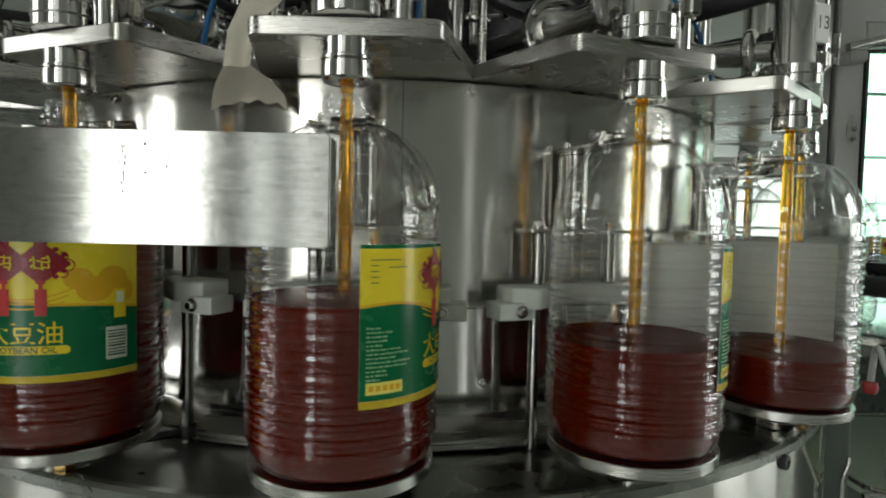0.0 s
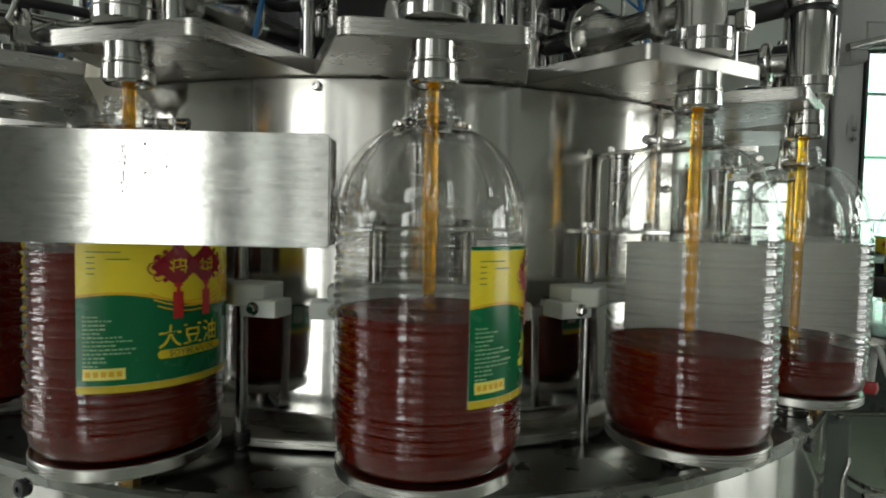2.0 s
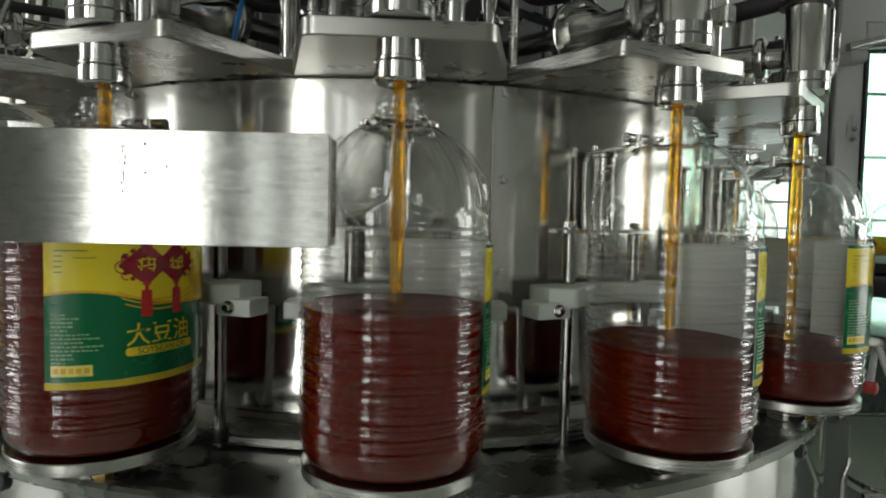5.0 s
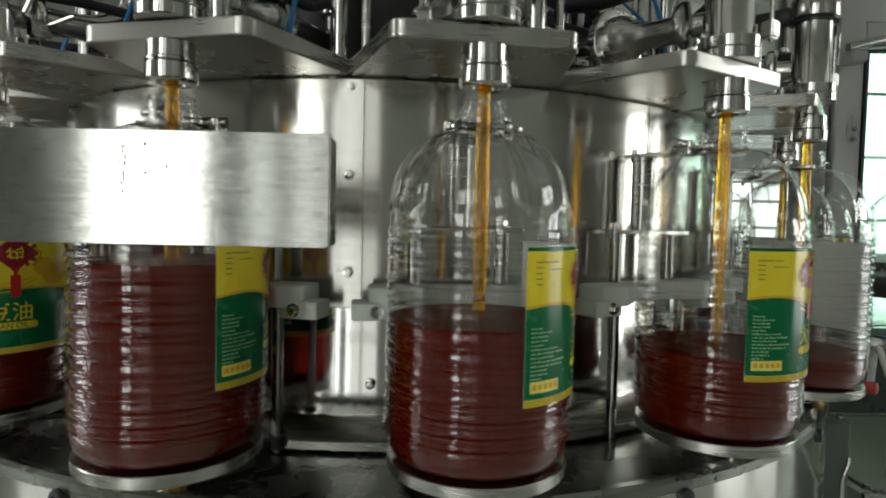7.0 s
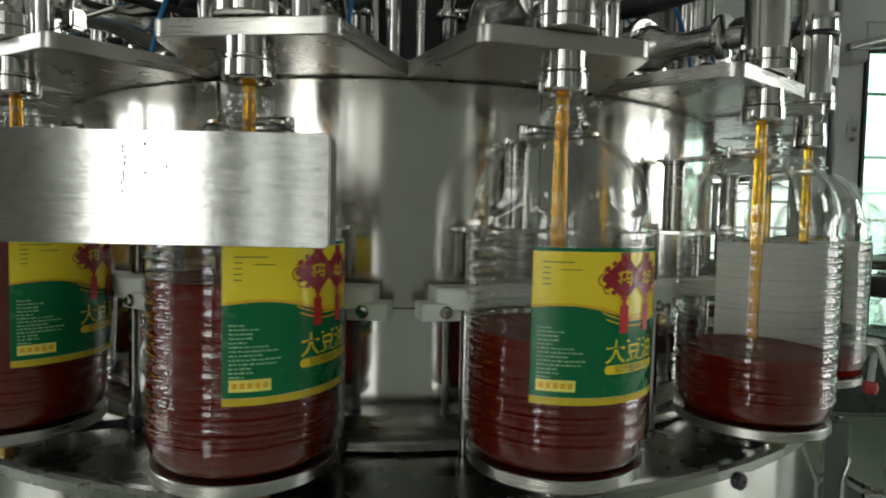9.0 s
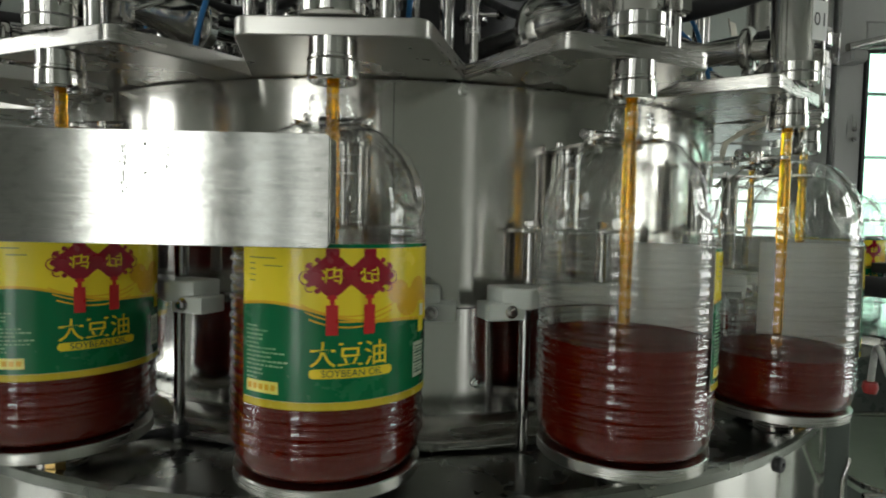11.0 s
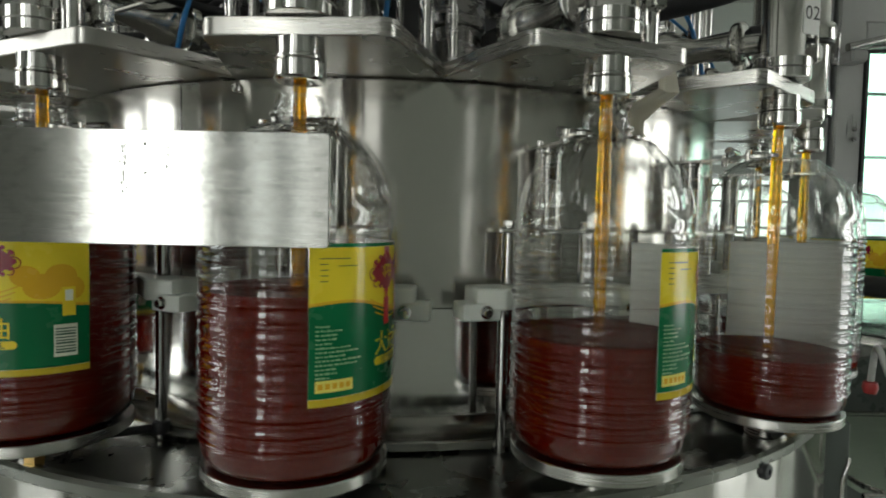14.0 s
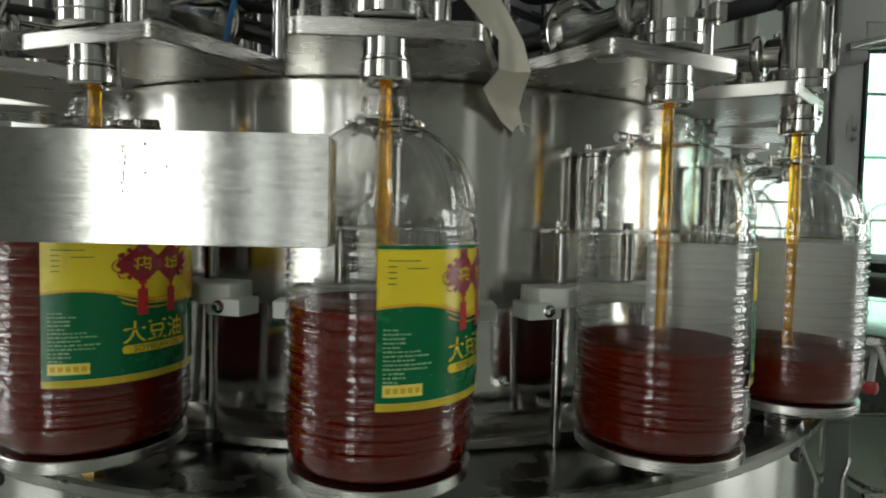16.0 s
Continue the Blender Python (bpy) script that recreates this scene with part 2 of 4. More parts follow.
def tube(points, r, segments=14, bm=None, smooth=6):
    """A round tube along a smoothed line of points."""
    pts = [Vector(p) for p in points]
    fine = []
    for i in range(len(pts) - 1):
        p0, p1, p2, p3 = pts[max(i - 1, 0)], pts[i], pts[i + 1], pts[min(i + 2, len(pts) - 1)]
        for s in range(smooth):
            u = s / smooth
            fine.append(0.5 * (2 * p1 + (p2 - p0) * u + (2 * p0 - 5 * p1 + 4 * p2 - p3) * u * u + (3 * p1 - p0 - 3 * p2 + p3) * u ** 3))
    fine.append(pts[-1])
    own = bmesh.new()
    rings, side = [], None
    for i, c in enumerate(fine):
        d = (fine[min(i + 1, len(fine) - 1)] - fine[max(i - 1, 0)]).normalized()
        side = d.orthogonal().normalized() if side is None else (side - d * side.dot(d)).normalized()
        up = d.cross(side)
        rings.append([own.verts.new(c + r * (math.cos(2 * math.pi * j / segments) * side + math.sin(2 * math.pi * j / segments) * up)) for j in range(segments)])
    for a, b in zip(rings, rings[1:]):
        for j in range(segments):
            own.faces.new((a[j], a[(j + 1) % segments], b[(j + 1) % segments], b[j]))
    own.faces.new(rings[0])
    own.faces.new(rings[-1])
    return join(own, bm)


def prism(outline, z0, z1, bevel=0.001, bm=None):
    """A plate from a flat outline of (x, y)."""
    own = bmesh.new()
    low = [own.verts.new((x, y, z0)) for x, y in outline]
    face = own.faces.new(low)
    out = bmesh.ops.extrude_face_region(own, geom=[face])
    bmesh.ops.translate(own, vec=(0, 0, z1 - z0), verts=[v for v in out["geom"] if isinstance(v, bmesh.types.BMVert)])
    bmesh.ops.recalc_face_normals(own, faces=own.faces)
    if bevel:
        edges = [e for e in own.edges if abs(e.verts[0].co.z - e.verts[1].co.z) < 1e-6]
        bmesh.ops.bevel(own, geom=edges, offset=bevel, segments=1, affect="EDGES")
    return join(own, bm)


def rounded(outline, r, steps=4):
    """The outline with its corners rounded by about r."""
    out, n = [], len(outline)
    for i in range(n):
        p, a, b = Vector(outline[i]), Vector(outline[i - 1]), Vector(outline[(i + 1) % n])
        d0, d1 = (a - p), (b - p)
        k = min(r, d0.length * 0.45, d1.length * 0.45)
        q0, q1 = p + d0.normalized() * k, p + d1.normalized() * k
        for s in range(steps + 1):
            u = s / steps
            out.append(tuple((1 - u) ** 2 * q0 + 2 * u * (1 - u) * p + u * u * q1))
    return out


# ---- the hall ----
X0, X1, Y0, Y1, TOP = -3.2, 5.2, -3.6, 4.6, 3.4


def wall_with_openings(name, along, at, thick, a0, a1, openings):
    """A wall along x or y at a place, with its openings (from, to, sill, head) cut through."""
    bm = bmesh.new()
    cuts = sorted(openings)
    spans, last = [], a0
    for f, t, s, h in cuts:
        spans += [(last, f, 0, TOP), (f, t, 0, s), (f, t, h, TOP)]
        last = t
    spans.append((last, a1, 0, TOP))
    for f, t, s, h in spans:
        if t - f < 1e-4 or h - s < 1e-4:
            continue
        if along == "x":
            box(f, t, at, at + thick, s, h, 0, bm)
        else:
            box(at, at + thick, f, t, s, h, 0, bm)
    return tagged(part(name, bm, WALL), "plain grey-green painted hall wall", "wall", kind="structure")


def room():
    floor = part("floor", box(X0 - 0.2, X1 + 0.2, Y0 - 0.2, Y1 + 0.2, -0.1, 0, 0), FLOOR)
    tagged(floor, "worn grey-green epoxy factory floor", "floor", kind="structure")
    top = part("ceiling", box(X0 - 0.2, X1 + 0.2, Y0 - 0.2, Y1 + 0.2, TOP, TOP + 0.1, 0), CEILING)
    tagged(top, "grey panel ceiling of the filling hall", "ceiling", kind="structure")
    # the two narrow ones past x 1.4 are added to reflect stripes in the drum
    south = [(-1.9, -1.19, 0.05, 2.8), (-1.05, -0.815, 0.05, 2.8), (-0.79, -0.1, 0.05, 2.8), (1.45, 1.7, 0.05, 2.8), (2.3, 2.5, 0.05, 2.8)]
    west = [(-1.7, -0.98, 0.05, 2.9), (-0.92, -0.2, 1.2, 2.9)]
    east = [(-1.3, -0.35, 0.4, 3.2), (-0.2, 0.6, 0.4, 3.2), (1.2, 3.6, 0.75, 2.45)]
    north = [(2.3, 3.9, 0.75, 1.78), (4.06, 5.1, 0.75, 3.2)]
    wall_with_openings("wall_south", "x", Y0 - 0.2, 0.2, X0, X1, south)
    wall_with_openings("wall_west", "y", X0 - 0.2, 0.2, Y0, Y1, west)
    wall_with_openings("wall_east", "y", X1, 0.2, Y0, Y1, east)
    wall_with_openings("wall_north", "x", Y1, 0.2, X0, X1, north)
    n = 1
    for along, at, holes, mat in (("x", Y0 - 0.4, south, DAYLIGHT), ("y", X0 - 0.4, west, DAYLIGHT_WEST),
                                  ("y", X1 + 0.3, east, DAYLIGHT_RIGHT), ("x", Y1 + 0.3, north, DAYLIGHT_RIGHT)):
        for f, t, s, h in holes:
            mat = DAYLIGHT_DIM if holes is south and f > -0.8 else DAYLIGHT_HALF if holes is south and f > -1.1 else DAYLIGHT if holes is east and f < 0.5 else DAYLIGHT_RIGHT if holes is east else mat
            bd = box(f - 0.1, t + 0.1, at, at + 0.02, s - 0.1, h + 0.1, 0) if along == "x" else box(at, at + 0.02, f - 0.1, t + 0.1, s - 0.1, h + 0.1, 0)
            tagged(part("backdrop", bd, mat), "bright overcast daylight outside the window", "sky", kind="structure")
            win = bmesh.new()
            inner = (Y0 - 0.12 if at < 0 else Y1 + 0.08) if along == "x" else (X0 - 0.12 if at < 0 else X1 + 0.08)
            bars = [(f, f + 0.05, s, h), (t - 0.05, t, s, h), (f, t, s, s + 0.05), (f, t, h - 0.05, h)]
            if t - f > 0.5:
                bars += [((f + t) / 2 - 0.015, (f + t) / 2 + 0.015, s, h)] + [(f, t, s + (h - s) * i / 4 - 0.015, s + (h - s) * i / 4 + 0.015) for i in (1, 2, 3)]
            # unseen solid panel, added to block west light at the bottle bands' reflection
            if holes is west and s < 1:
                bars += [(f + 0.051, t - 0.051, 0.6, 1.2)]
            if 0.2 < t - f < 0.5:
                bars += [(f + 0.42 * (t - f) - 0.02, f + 0.42 * (t - f) + 0.02, s, h)]
            for a, b, c, d in bars:
                if along == "x":
                    box(a, b, inner, inner + 0.04, c, d, 0.004, win)
                else:
                    box(inner, inner + 0.04, a, b, c, d, 0.004, win)
            tagged(part(f"window_{n}", win, FRAME_STEEL), "steel-framed hall window lit by daylight", "window", kind="structure")
            n += 1


def enclosure():
    """The steel post, rails and glazed door of the machine's enclosure."""
    y = 1.0
    post = new("enclosure_frame")
    tagged(post, "brushed stainless machine enclosure frame with a glazed door", "machine frame")
    part("post", box(1.505, 1.60, y, y + 0.08, 0, 2.6, 0.004), FRAME_STEEL, post)
    part("post", box(1.40, 1.50, y + 0.03, y + 0.10, 0, 2.6, 0.004), FRAME_STEEL, post)
    part("rail", box(1.60, 3.6, y, y + 0.06, 1.95, 2.02, 0.004), FRAME_STEEL, post)
    part("header", box(1.60, 3.6, y + 0.01, y + 0.05, 2.024, 2.6, 0.003), FRAME_STEEL, post)
    part("gasket", box(1.602, 1.618, y - 0.004, y + 0.03, 0.9, 1.93, 0.003), GASKET, post, "black rubber window gasket")
    part("gasket", box(1.62, 3.6, y - 0.004, y + 0.03, 1.915, 1.948, 0.003), GASKET, post)
    part("sill", box(1.602, 3.6, y, y + 0.05, 0.84, 0.9, 0.003), FRAME_STEEL, post)
    pane = part("pane", box(1.619, 3.6, y + 0.01, y + 0.016, 0.901, 1.914, 0), WINDOW_GLASS, post, "clear greenish safety glass")
    pane.visible_shadow = False
    part("lower_panel", box(1.602, 3.6, y + 0.01, y + 0.03, 0.0, 0.838, 0.002), FRAME_STEEL, post)
    part("door_arm", rod((1.47, y - 0.10, 1.90), (1.85, y - 0.06, 2.0), 0.013), GREY_STEEL, post)
    part("door_arm", rod((1.50, y - 0.05, 1.91), (1.90, y - 0.03, 1.955), 0.010), GREY_STEEL, post)
    part("hinge", box(1.50, 1.56, y - 0.08, y - 0.002, 1.86, 1.90, 0.006), FRAME_STEEL, post)
    part("hinge_pin", rod((1.46, y - 0.05, 1.85), (1.46, y - 0.05, 1.96), 0.014), DARK_STEEL, post)
    for z in (1.60, 1.635):
        part("screw", turned((1.575, y - 0.0005, z), (1.575, y - 0.006, z), [(0, 0), (0.009, 0), (0.008, 0.004), (0, 0.005)], 12), DARK_STEEL, post)


def guard():
    """The flat sheet guard before the turning bottles."""
    g = new("bottle_guard")
    tagged(g, "bright scratched stainless sheet guard in front of the bottles", "guard plate")
    out = rounded([(-0.62, 1.2525), (0.008, 1.2525), (0.008, 1.3285), (-0.62, 1.3285)], 0.003, 3)
    face = prism(out, 0, 0.002, 0.0004)
    bmesh.ops.transform(face, matrix=Matrix(((1, 0, 0, 0), (0, 0, 1, -0.802), (0, 1, 0, 0), (0, 0, 0, 1))), verts=face.verts)
    part("sheet", face, GUARD_STEEL, g)
    part("folded_edge", box(0.0062, 0.0084, -0.7998, -0.777, 1.254, 1.3265, 0.0006), GUARD_STEEL, g)
    rng = random.Random(5)
    spots = bmesh.new()
    for i in range(70):
        x, z, n = -0.128 + (0.0, 0.0, 0.014, 0.031)[i % 4] + rng.gauss(0, 0.0012), 1.319 - 0.032 * rng.random() ** (1 + 0.6 * (i % 4)), 6
        w, h = 0.0002 + 0.0006 * rng.random(), 0.0003 + 0.0012 * rng.random()
        spots.faces.new([spots.verts.new((x + w * math.cos(a) * rng.uniform(0.6, 1.2), -0.80215 - 0.000004 * i, z + h * math.sin(a))) for a in (2 * math.pi * j / n for j in range(n))])
    tagged(part("grease_smudge", spots, GREASE, g, "small dark grease smudges"), kind="stuff")
    part("bracket_arm", box(-0.66, -0.60, -0.7985, -0.79, 1.24, 1.34, 0.001), STEEL, g)
    part("bracket_post", rod((-0.80, -0.90, 0.03), (-0.80, -0.90, 1.34), 0.019), STEEL, g)
    part("bracket_bar", rod((-0.80, -0.90, 1.29), (-0.62, -0.79, 1.29), 0.012), STEEL, g)
    part("foot_plate", disc(0.06, 0.0, 0.03, (-0.80, -0.90)), STEEL, g)


def drip_tray():
    """The steel catch tray beside the carousel, its floor coloured with the daylight it reflects."""
    t = new("catch_tray")
    tagged(t, "wet pale green catch tray with a rolled steel rim", "tray")
    o = rounded([(2.1, 0.138), (0.775, 0.138), (0.775, -0.282), (2.1, -0.282)], 0.06, 6)
    part("tray_floor", prism(o, 0.84, 0.85, 0.002), TRAY_REFLECTION, t)
    rim = [(x, y, 0.856) for x, y in o]
    part("rolled_rim", tube(rim + rim[:2], 0.0045, 10, smooth=2), POLISHED, t)
    for x in (0.92, 1.95):
        for y in (-0.18, 0.08):
            part("leg", rod((x, y, 0), (x, y, 0.839), 0.02), STEEL, t)


def support_post():
    """The short upright at the edge of the turntable that carries its drip pipe."""
    t = new("support_post")
    tagged(t, "short grey-green painted post between turntable and tray", "post")
    part("upright", prism(rounded([(0.705, -0.25), (0.750, -0.25), (0.750, -0.215), (0.705, -0.215)], 0.006, 3), 0.0, 0.962, 0.003), CABINET, t)
    part("top_bolt", rod((0.742, -0.2325, 0.9622), (0.742, -0.2325, 0.968), 0.007), POLISHED, t)
    part("drip_pipe", tube([(0.7445, -0.2555, 0.905), (0.742, -0.2575, 0.895), (0.736, -0.2575, 0.875), (0.734, -0.2575, 0.84), (0.734, -0.2575, 0.55)], 0.0035, 12), POLISHED, t)


# ---- the filling carousel ----
TOPZ = 1.42        # top of the drum, underside of the star plate


def turn(angle):
    return pose(0, 0, 0, 0, 0, angle)


def place(ob, angle):
    ob.matrix_local = turn(angle)
    return ob


def star_outline():
    pts = []
    for k in range(16):
        a = slot_angle(k)
        for x, y in rounded([(-0.112, -0.563), (-0.080, -0.706), (0.080, -0.706), (0.112, -0.563)], 0.012, 4)[5:15]:
            v = turn(a) @ Vector((x, y, 0))
            pts.append((v.x, v.y))
        v = on_ring(a + PITCH / 2, 0.575)
        pts.append((v.x, v.y))
    return pts


def carousel_body(root):
    skin = lathe([(0.40, TOPZ), (0.565, TOPZ), (0.567, TOPZ - 0.002), (0.567, 1.179), (0.5655, 1.178), (0.548, 1.178)], 160)
    part("drum", skin, DRUM_STEEL, root, "wide brushed stainless drum")
    low = lathe([(0.545, 1.1765), (0.551, 1.1763), (0.552, 1.175), (0.556, 1.058), (0.50, 1.058)], 160)
    part("lower_drum", low, LOWER_STEEL, root)
    part("foot_ring", lathe([(0.50, 1.036), (0.604, 1.036), (0.606, 1.038), (0.606, 1.046), (0.604, 1.048), (0.560, 1.0575), (0.556, 1.0575)], 128), STEEL, root)
    deck = lathe([(0.45, 1.034), (0.712, 1.034), (0.716, 1.040), (0.727, 1.042), (0.731, 1.039), (0.731, 1.030)], 160)
    part("deck", deck, OILY_STEEL, root, "oil-wet dark steel turntable deck")
    part("skirt", lathe([(0.731, 1.0295), (0.7305, 0.80), (0.715, 0.79)], 160), LOWER_STEEL, root)
    part("star_plate", prism(star_outline(), TOPZ + 0.0005, TOPZ + 0.0165, 0.0012), PLATE_STEEL, root, "thick ground steel star plate", 25)
    part("hub", lathe([(0.27, TOPZ + 0.017), (0.27, 2.10), (0.0, 2.10)], 64), BLACK, root, "dark central hub")
    part("manifold_ring", lathe([(0.36, 1.95), (0.46, 1.95), (0.47, 1.96), (0.47, 2.12), (0.36, 2.12)], 96, closed=True), STEEL, root)
    screw = finish(turned((0, -0.567, 0), (0, -0.5755, 0), [(0, 0), (0.0055, 0), (0.0055, 0.002), (0.0042, 0.0025), (0.0042, 0.007), (0.002, 0.0072), (0.002, 0.005), (0, 0.005)], 16), "screw", POLISHED)
    strip = finish(box(-0.0135, 0.0135, -0.5705, -0.5672, 1.1785, TOPZ - 0.0025, 0.0006), "cover_strip", DRUM_STEEL)
    for n in range(8):
        a = 11.4 + 45 * n
        s = part("screw", screw, None, root)
        s.matrix_local = turn(a) @ pose(0, 0, 1.4105)
        s = part("screw", screw, None, root)
        s.matrix_local = turn(a + 2.4) @ pose(0, 0.0105, 1.093)
        if n in (1, 5):
            place(part("cover_strip", strip, None, root), a + 0.05)
            for z in (1.318, 1.216):
                s = part("screw", screw, None, root)
                s.matrix_local = turn(a) @ pose(0, -0.003, z)
    bolt = finish(turned((0, -0.7300, 1.024), (0, -0.7400, 1.024), [(0, 0), (0.0085, 0), (0.0085, 0.004), (0.0072, 0.0055), (0.003, 0.006), (0.003, 0.004), (0, 0.004)], 16), "skirt_bolt", BLACK)
    for k in range(16):
        place(part("skirt_bolt", bolt, None, root, "black socket bolt"), slot_angle(k) + 15.6)
    seam = finish(box(-0.0008, 0.0008, -0.5676, -0.5668, 1.1795, TOPZ - 0.002, 0), "seam", DARK_STEEL)
    for a in (4.0, 94.0, 184.0, 274.0):
        place(part("seam", seam, None, root), a)


def bottle_pads(root):
    pad = finish(lathe([(0, 1.0605), (0.0755, 1.0605), (0.0765, 1.0612), (0.0777, 1.0622), (0.0777, PAD_TOP - 0.0012), (0.0769, PAD_TOP - 0.0003), (0.070, PAD_TOP), (0, PAD_TOP)], 64, (0, -RING)), "bottle_pad", STEEL)
    post = finish(disc(0.021, 1.0345, 1.0604, (0, -RING)), "pad_post", STEEL)
    nut = finish(disc(0.009, 1.0345, 1.0475, (0.02, -RING - 0.022), 0.001, 6), "pad_nut", BRASS)
    for k in range(16):
        p = place(part("bottle_pad", pad, None, root, "round stainless bottle support plate"), slot_angle(k))
        part("pad_post", post, None, p)
        part("pad_nut", nut, None, p, "small brass nut")


def guide_meshes():
    m = {}
    o = rounded([(-0.092, -0.585), (-0.092, -0.622), (-0.066, -0.634), (-0.050, -0.624), (-0.022, -0.608), (0.022, -0.608), (0.050, -0.624),
                 (0.066, -0.634), (0.092, -0.622), (0.092, -0.585)], 0.004, 2)
    m["bottle_guide"] = finish(prism(o, 1.186, 1.207, 0.0015), "bottle_guide", WHITE_PLASTIC)
    for name, s in (("guide_tab", -1),):
        m[name] = finish(prism(rounded([(-0.020, -0.628), (0.020, -0.628), (0.020, -0.596), (-0.020, -0.596)], 0.003, 2), 1.1755, 1.1925, 0.0012), name, WHITE_PLASTIC)
    m["tab_screw"] = finish(hexbolt(0, 0, 0, 0.0045, 0.005), "tab_screw", POLISHED)
    m["rod"] = finish(rod((0, 0, 1.0345), (0, 0, 1.186), 0.0058), "rod", GREY_STEEL)
    m["foot_clamp"] = finish(lathe([(0.0059, 1.040), (0.0085, 1.040), (0.0092, 1.042), (0.0092, 1.051), (0.0085, 1.053), (0.0059, 1.053)], 20, (0.056, -0.606), closed=True), "foot_clamp", BLACK)
    m["foot_bar"] = finish(rod((0.052, -0.614, 1.0465), (0.004, -0.684, 1.0465), 0.0045, 14), "foot_bar", BLACK)
    m["post"] = finish(rod((0, 0, 1.207), (0, 0, 1.2617), 0.0075), "post", GREY_STEEL)
    m["bolt"] = finish(hexbolt(0, 0, 1.2665, 0.0062, 0.0065), "bolt", POLISHED)
    m["column"] = finish(lathe([(0, 1.2663), (0.0125, 1.2663), (0.0125, 1.345), (0.0145, 1.346), (0.0145, 1.3495), (0, 1.3495)], 32), "column", GREY_STEEL)
    m["cross_plate"] = finish(prism(rounded([(-0.066, -0.612), (0.066, -0.612), (0.066, -0.577), (-0.066, -0.577)], 0.006, 3), 1.2618, 1.2662, 0.0006), "cross_plate", STEEL)
    m["gripper_arm"] = finish(prism(rounded([(-0.014, -0.574), (-0.016, -0.64), (-0.030, -0.664), (-0.034, -0.70), (-0.027, -0.705), (-0.0225, -0.683), (-0.010, -0.668),
                                             (0.010, -0.668), (0.0225, -0.683), (0.027, -0.705), (0.034, -0.70), (0.030, -0.664), (0.016, -0.64), (0.014, -0.574)], 0.003, 2), 1.3496, 1.3535, 0.0006), "gripper_arm", STEEL)
    m["pin"] = finish(rod((0, 0, 1.345), (0, 0, 1.3600), 0.0034, 12), "pin", POLISHED)
    m["spring_cylinder"] = finish(rod((-0.022, -0.648, 1.3605), (0.020, -0.640, 1.3605), 0.0052, 16), "spring_cylinder", DARK_STEEL)
    return m


def guides(root):
    m = guide_meshes()
    for k in range(16):
        g = place(part("bottle_guide", m["bottle_guide"], None, root, "white plastic bottle guide block"), slot_angle(k))
        for s in (-1, 1):
            for name, x, y, z in (("guide_tab", s * 0.088, 0, 0), ("rod", s * 0.056, -0.606, 0), ("post", s * 0.046, -0.594, 0)):
                part(name, m[name], None, g).location = (x, y, z)
            t = part("tab_screw", m["tab_screw"], None, g)
            t.matrix_local = pose(s * 0.084, -0.628, 1.184, 90, 0, 0)
            part("bolt", m["bolt"], None, g).location = (s * 0.046, -0.594, 0)
        part("foot_clamp", m["foot_clamp"], None, g, "black clamp collar")
        part("foot_bar", m["foot_bar"], None, g, "black cross bar")
        c = place(part("neck_gripper", m["gripper_arm"], None, root, "steel neck gripper fork with small bolts"), slot_angle(k))
        part("cross_plate", m["cross_plate"], None, c)
        part("column", m["column"], None, c).location = (0, -0.592, 0)
        for x, y in ((-0.008, -0.585), (0.028, -0.672), (-0.028, -0.672), (0.010, -0.63)):
            part("pin", m["pin"], None, c).location = (x, y, 0)
        part("spring_cylinder", m["spring_cylinder"], None, c)


def text_mesh(name, words, size, mat, extrude=0.0, bold=0.0):
    cu = bpy.data.curves.new(name, "FONT")
    cu.body, cu.size, cu.align_x, cu.align_y, cu.extrude = words, size, "CENTER", "CENTER", extrude
    cu.resolution_u, cu.offset = 3, bold
    ob = bpy.data.objects.new(name, cu)
    me = bpy.data.meshes.new_from_object(ob)
    bpy.data.objects.remove(ob)
    me.name = name
    me.materials.clear()
    me.materials.append(mat)
    return me


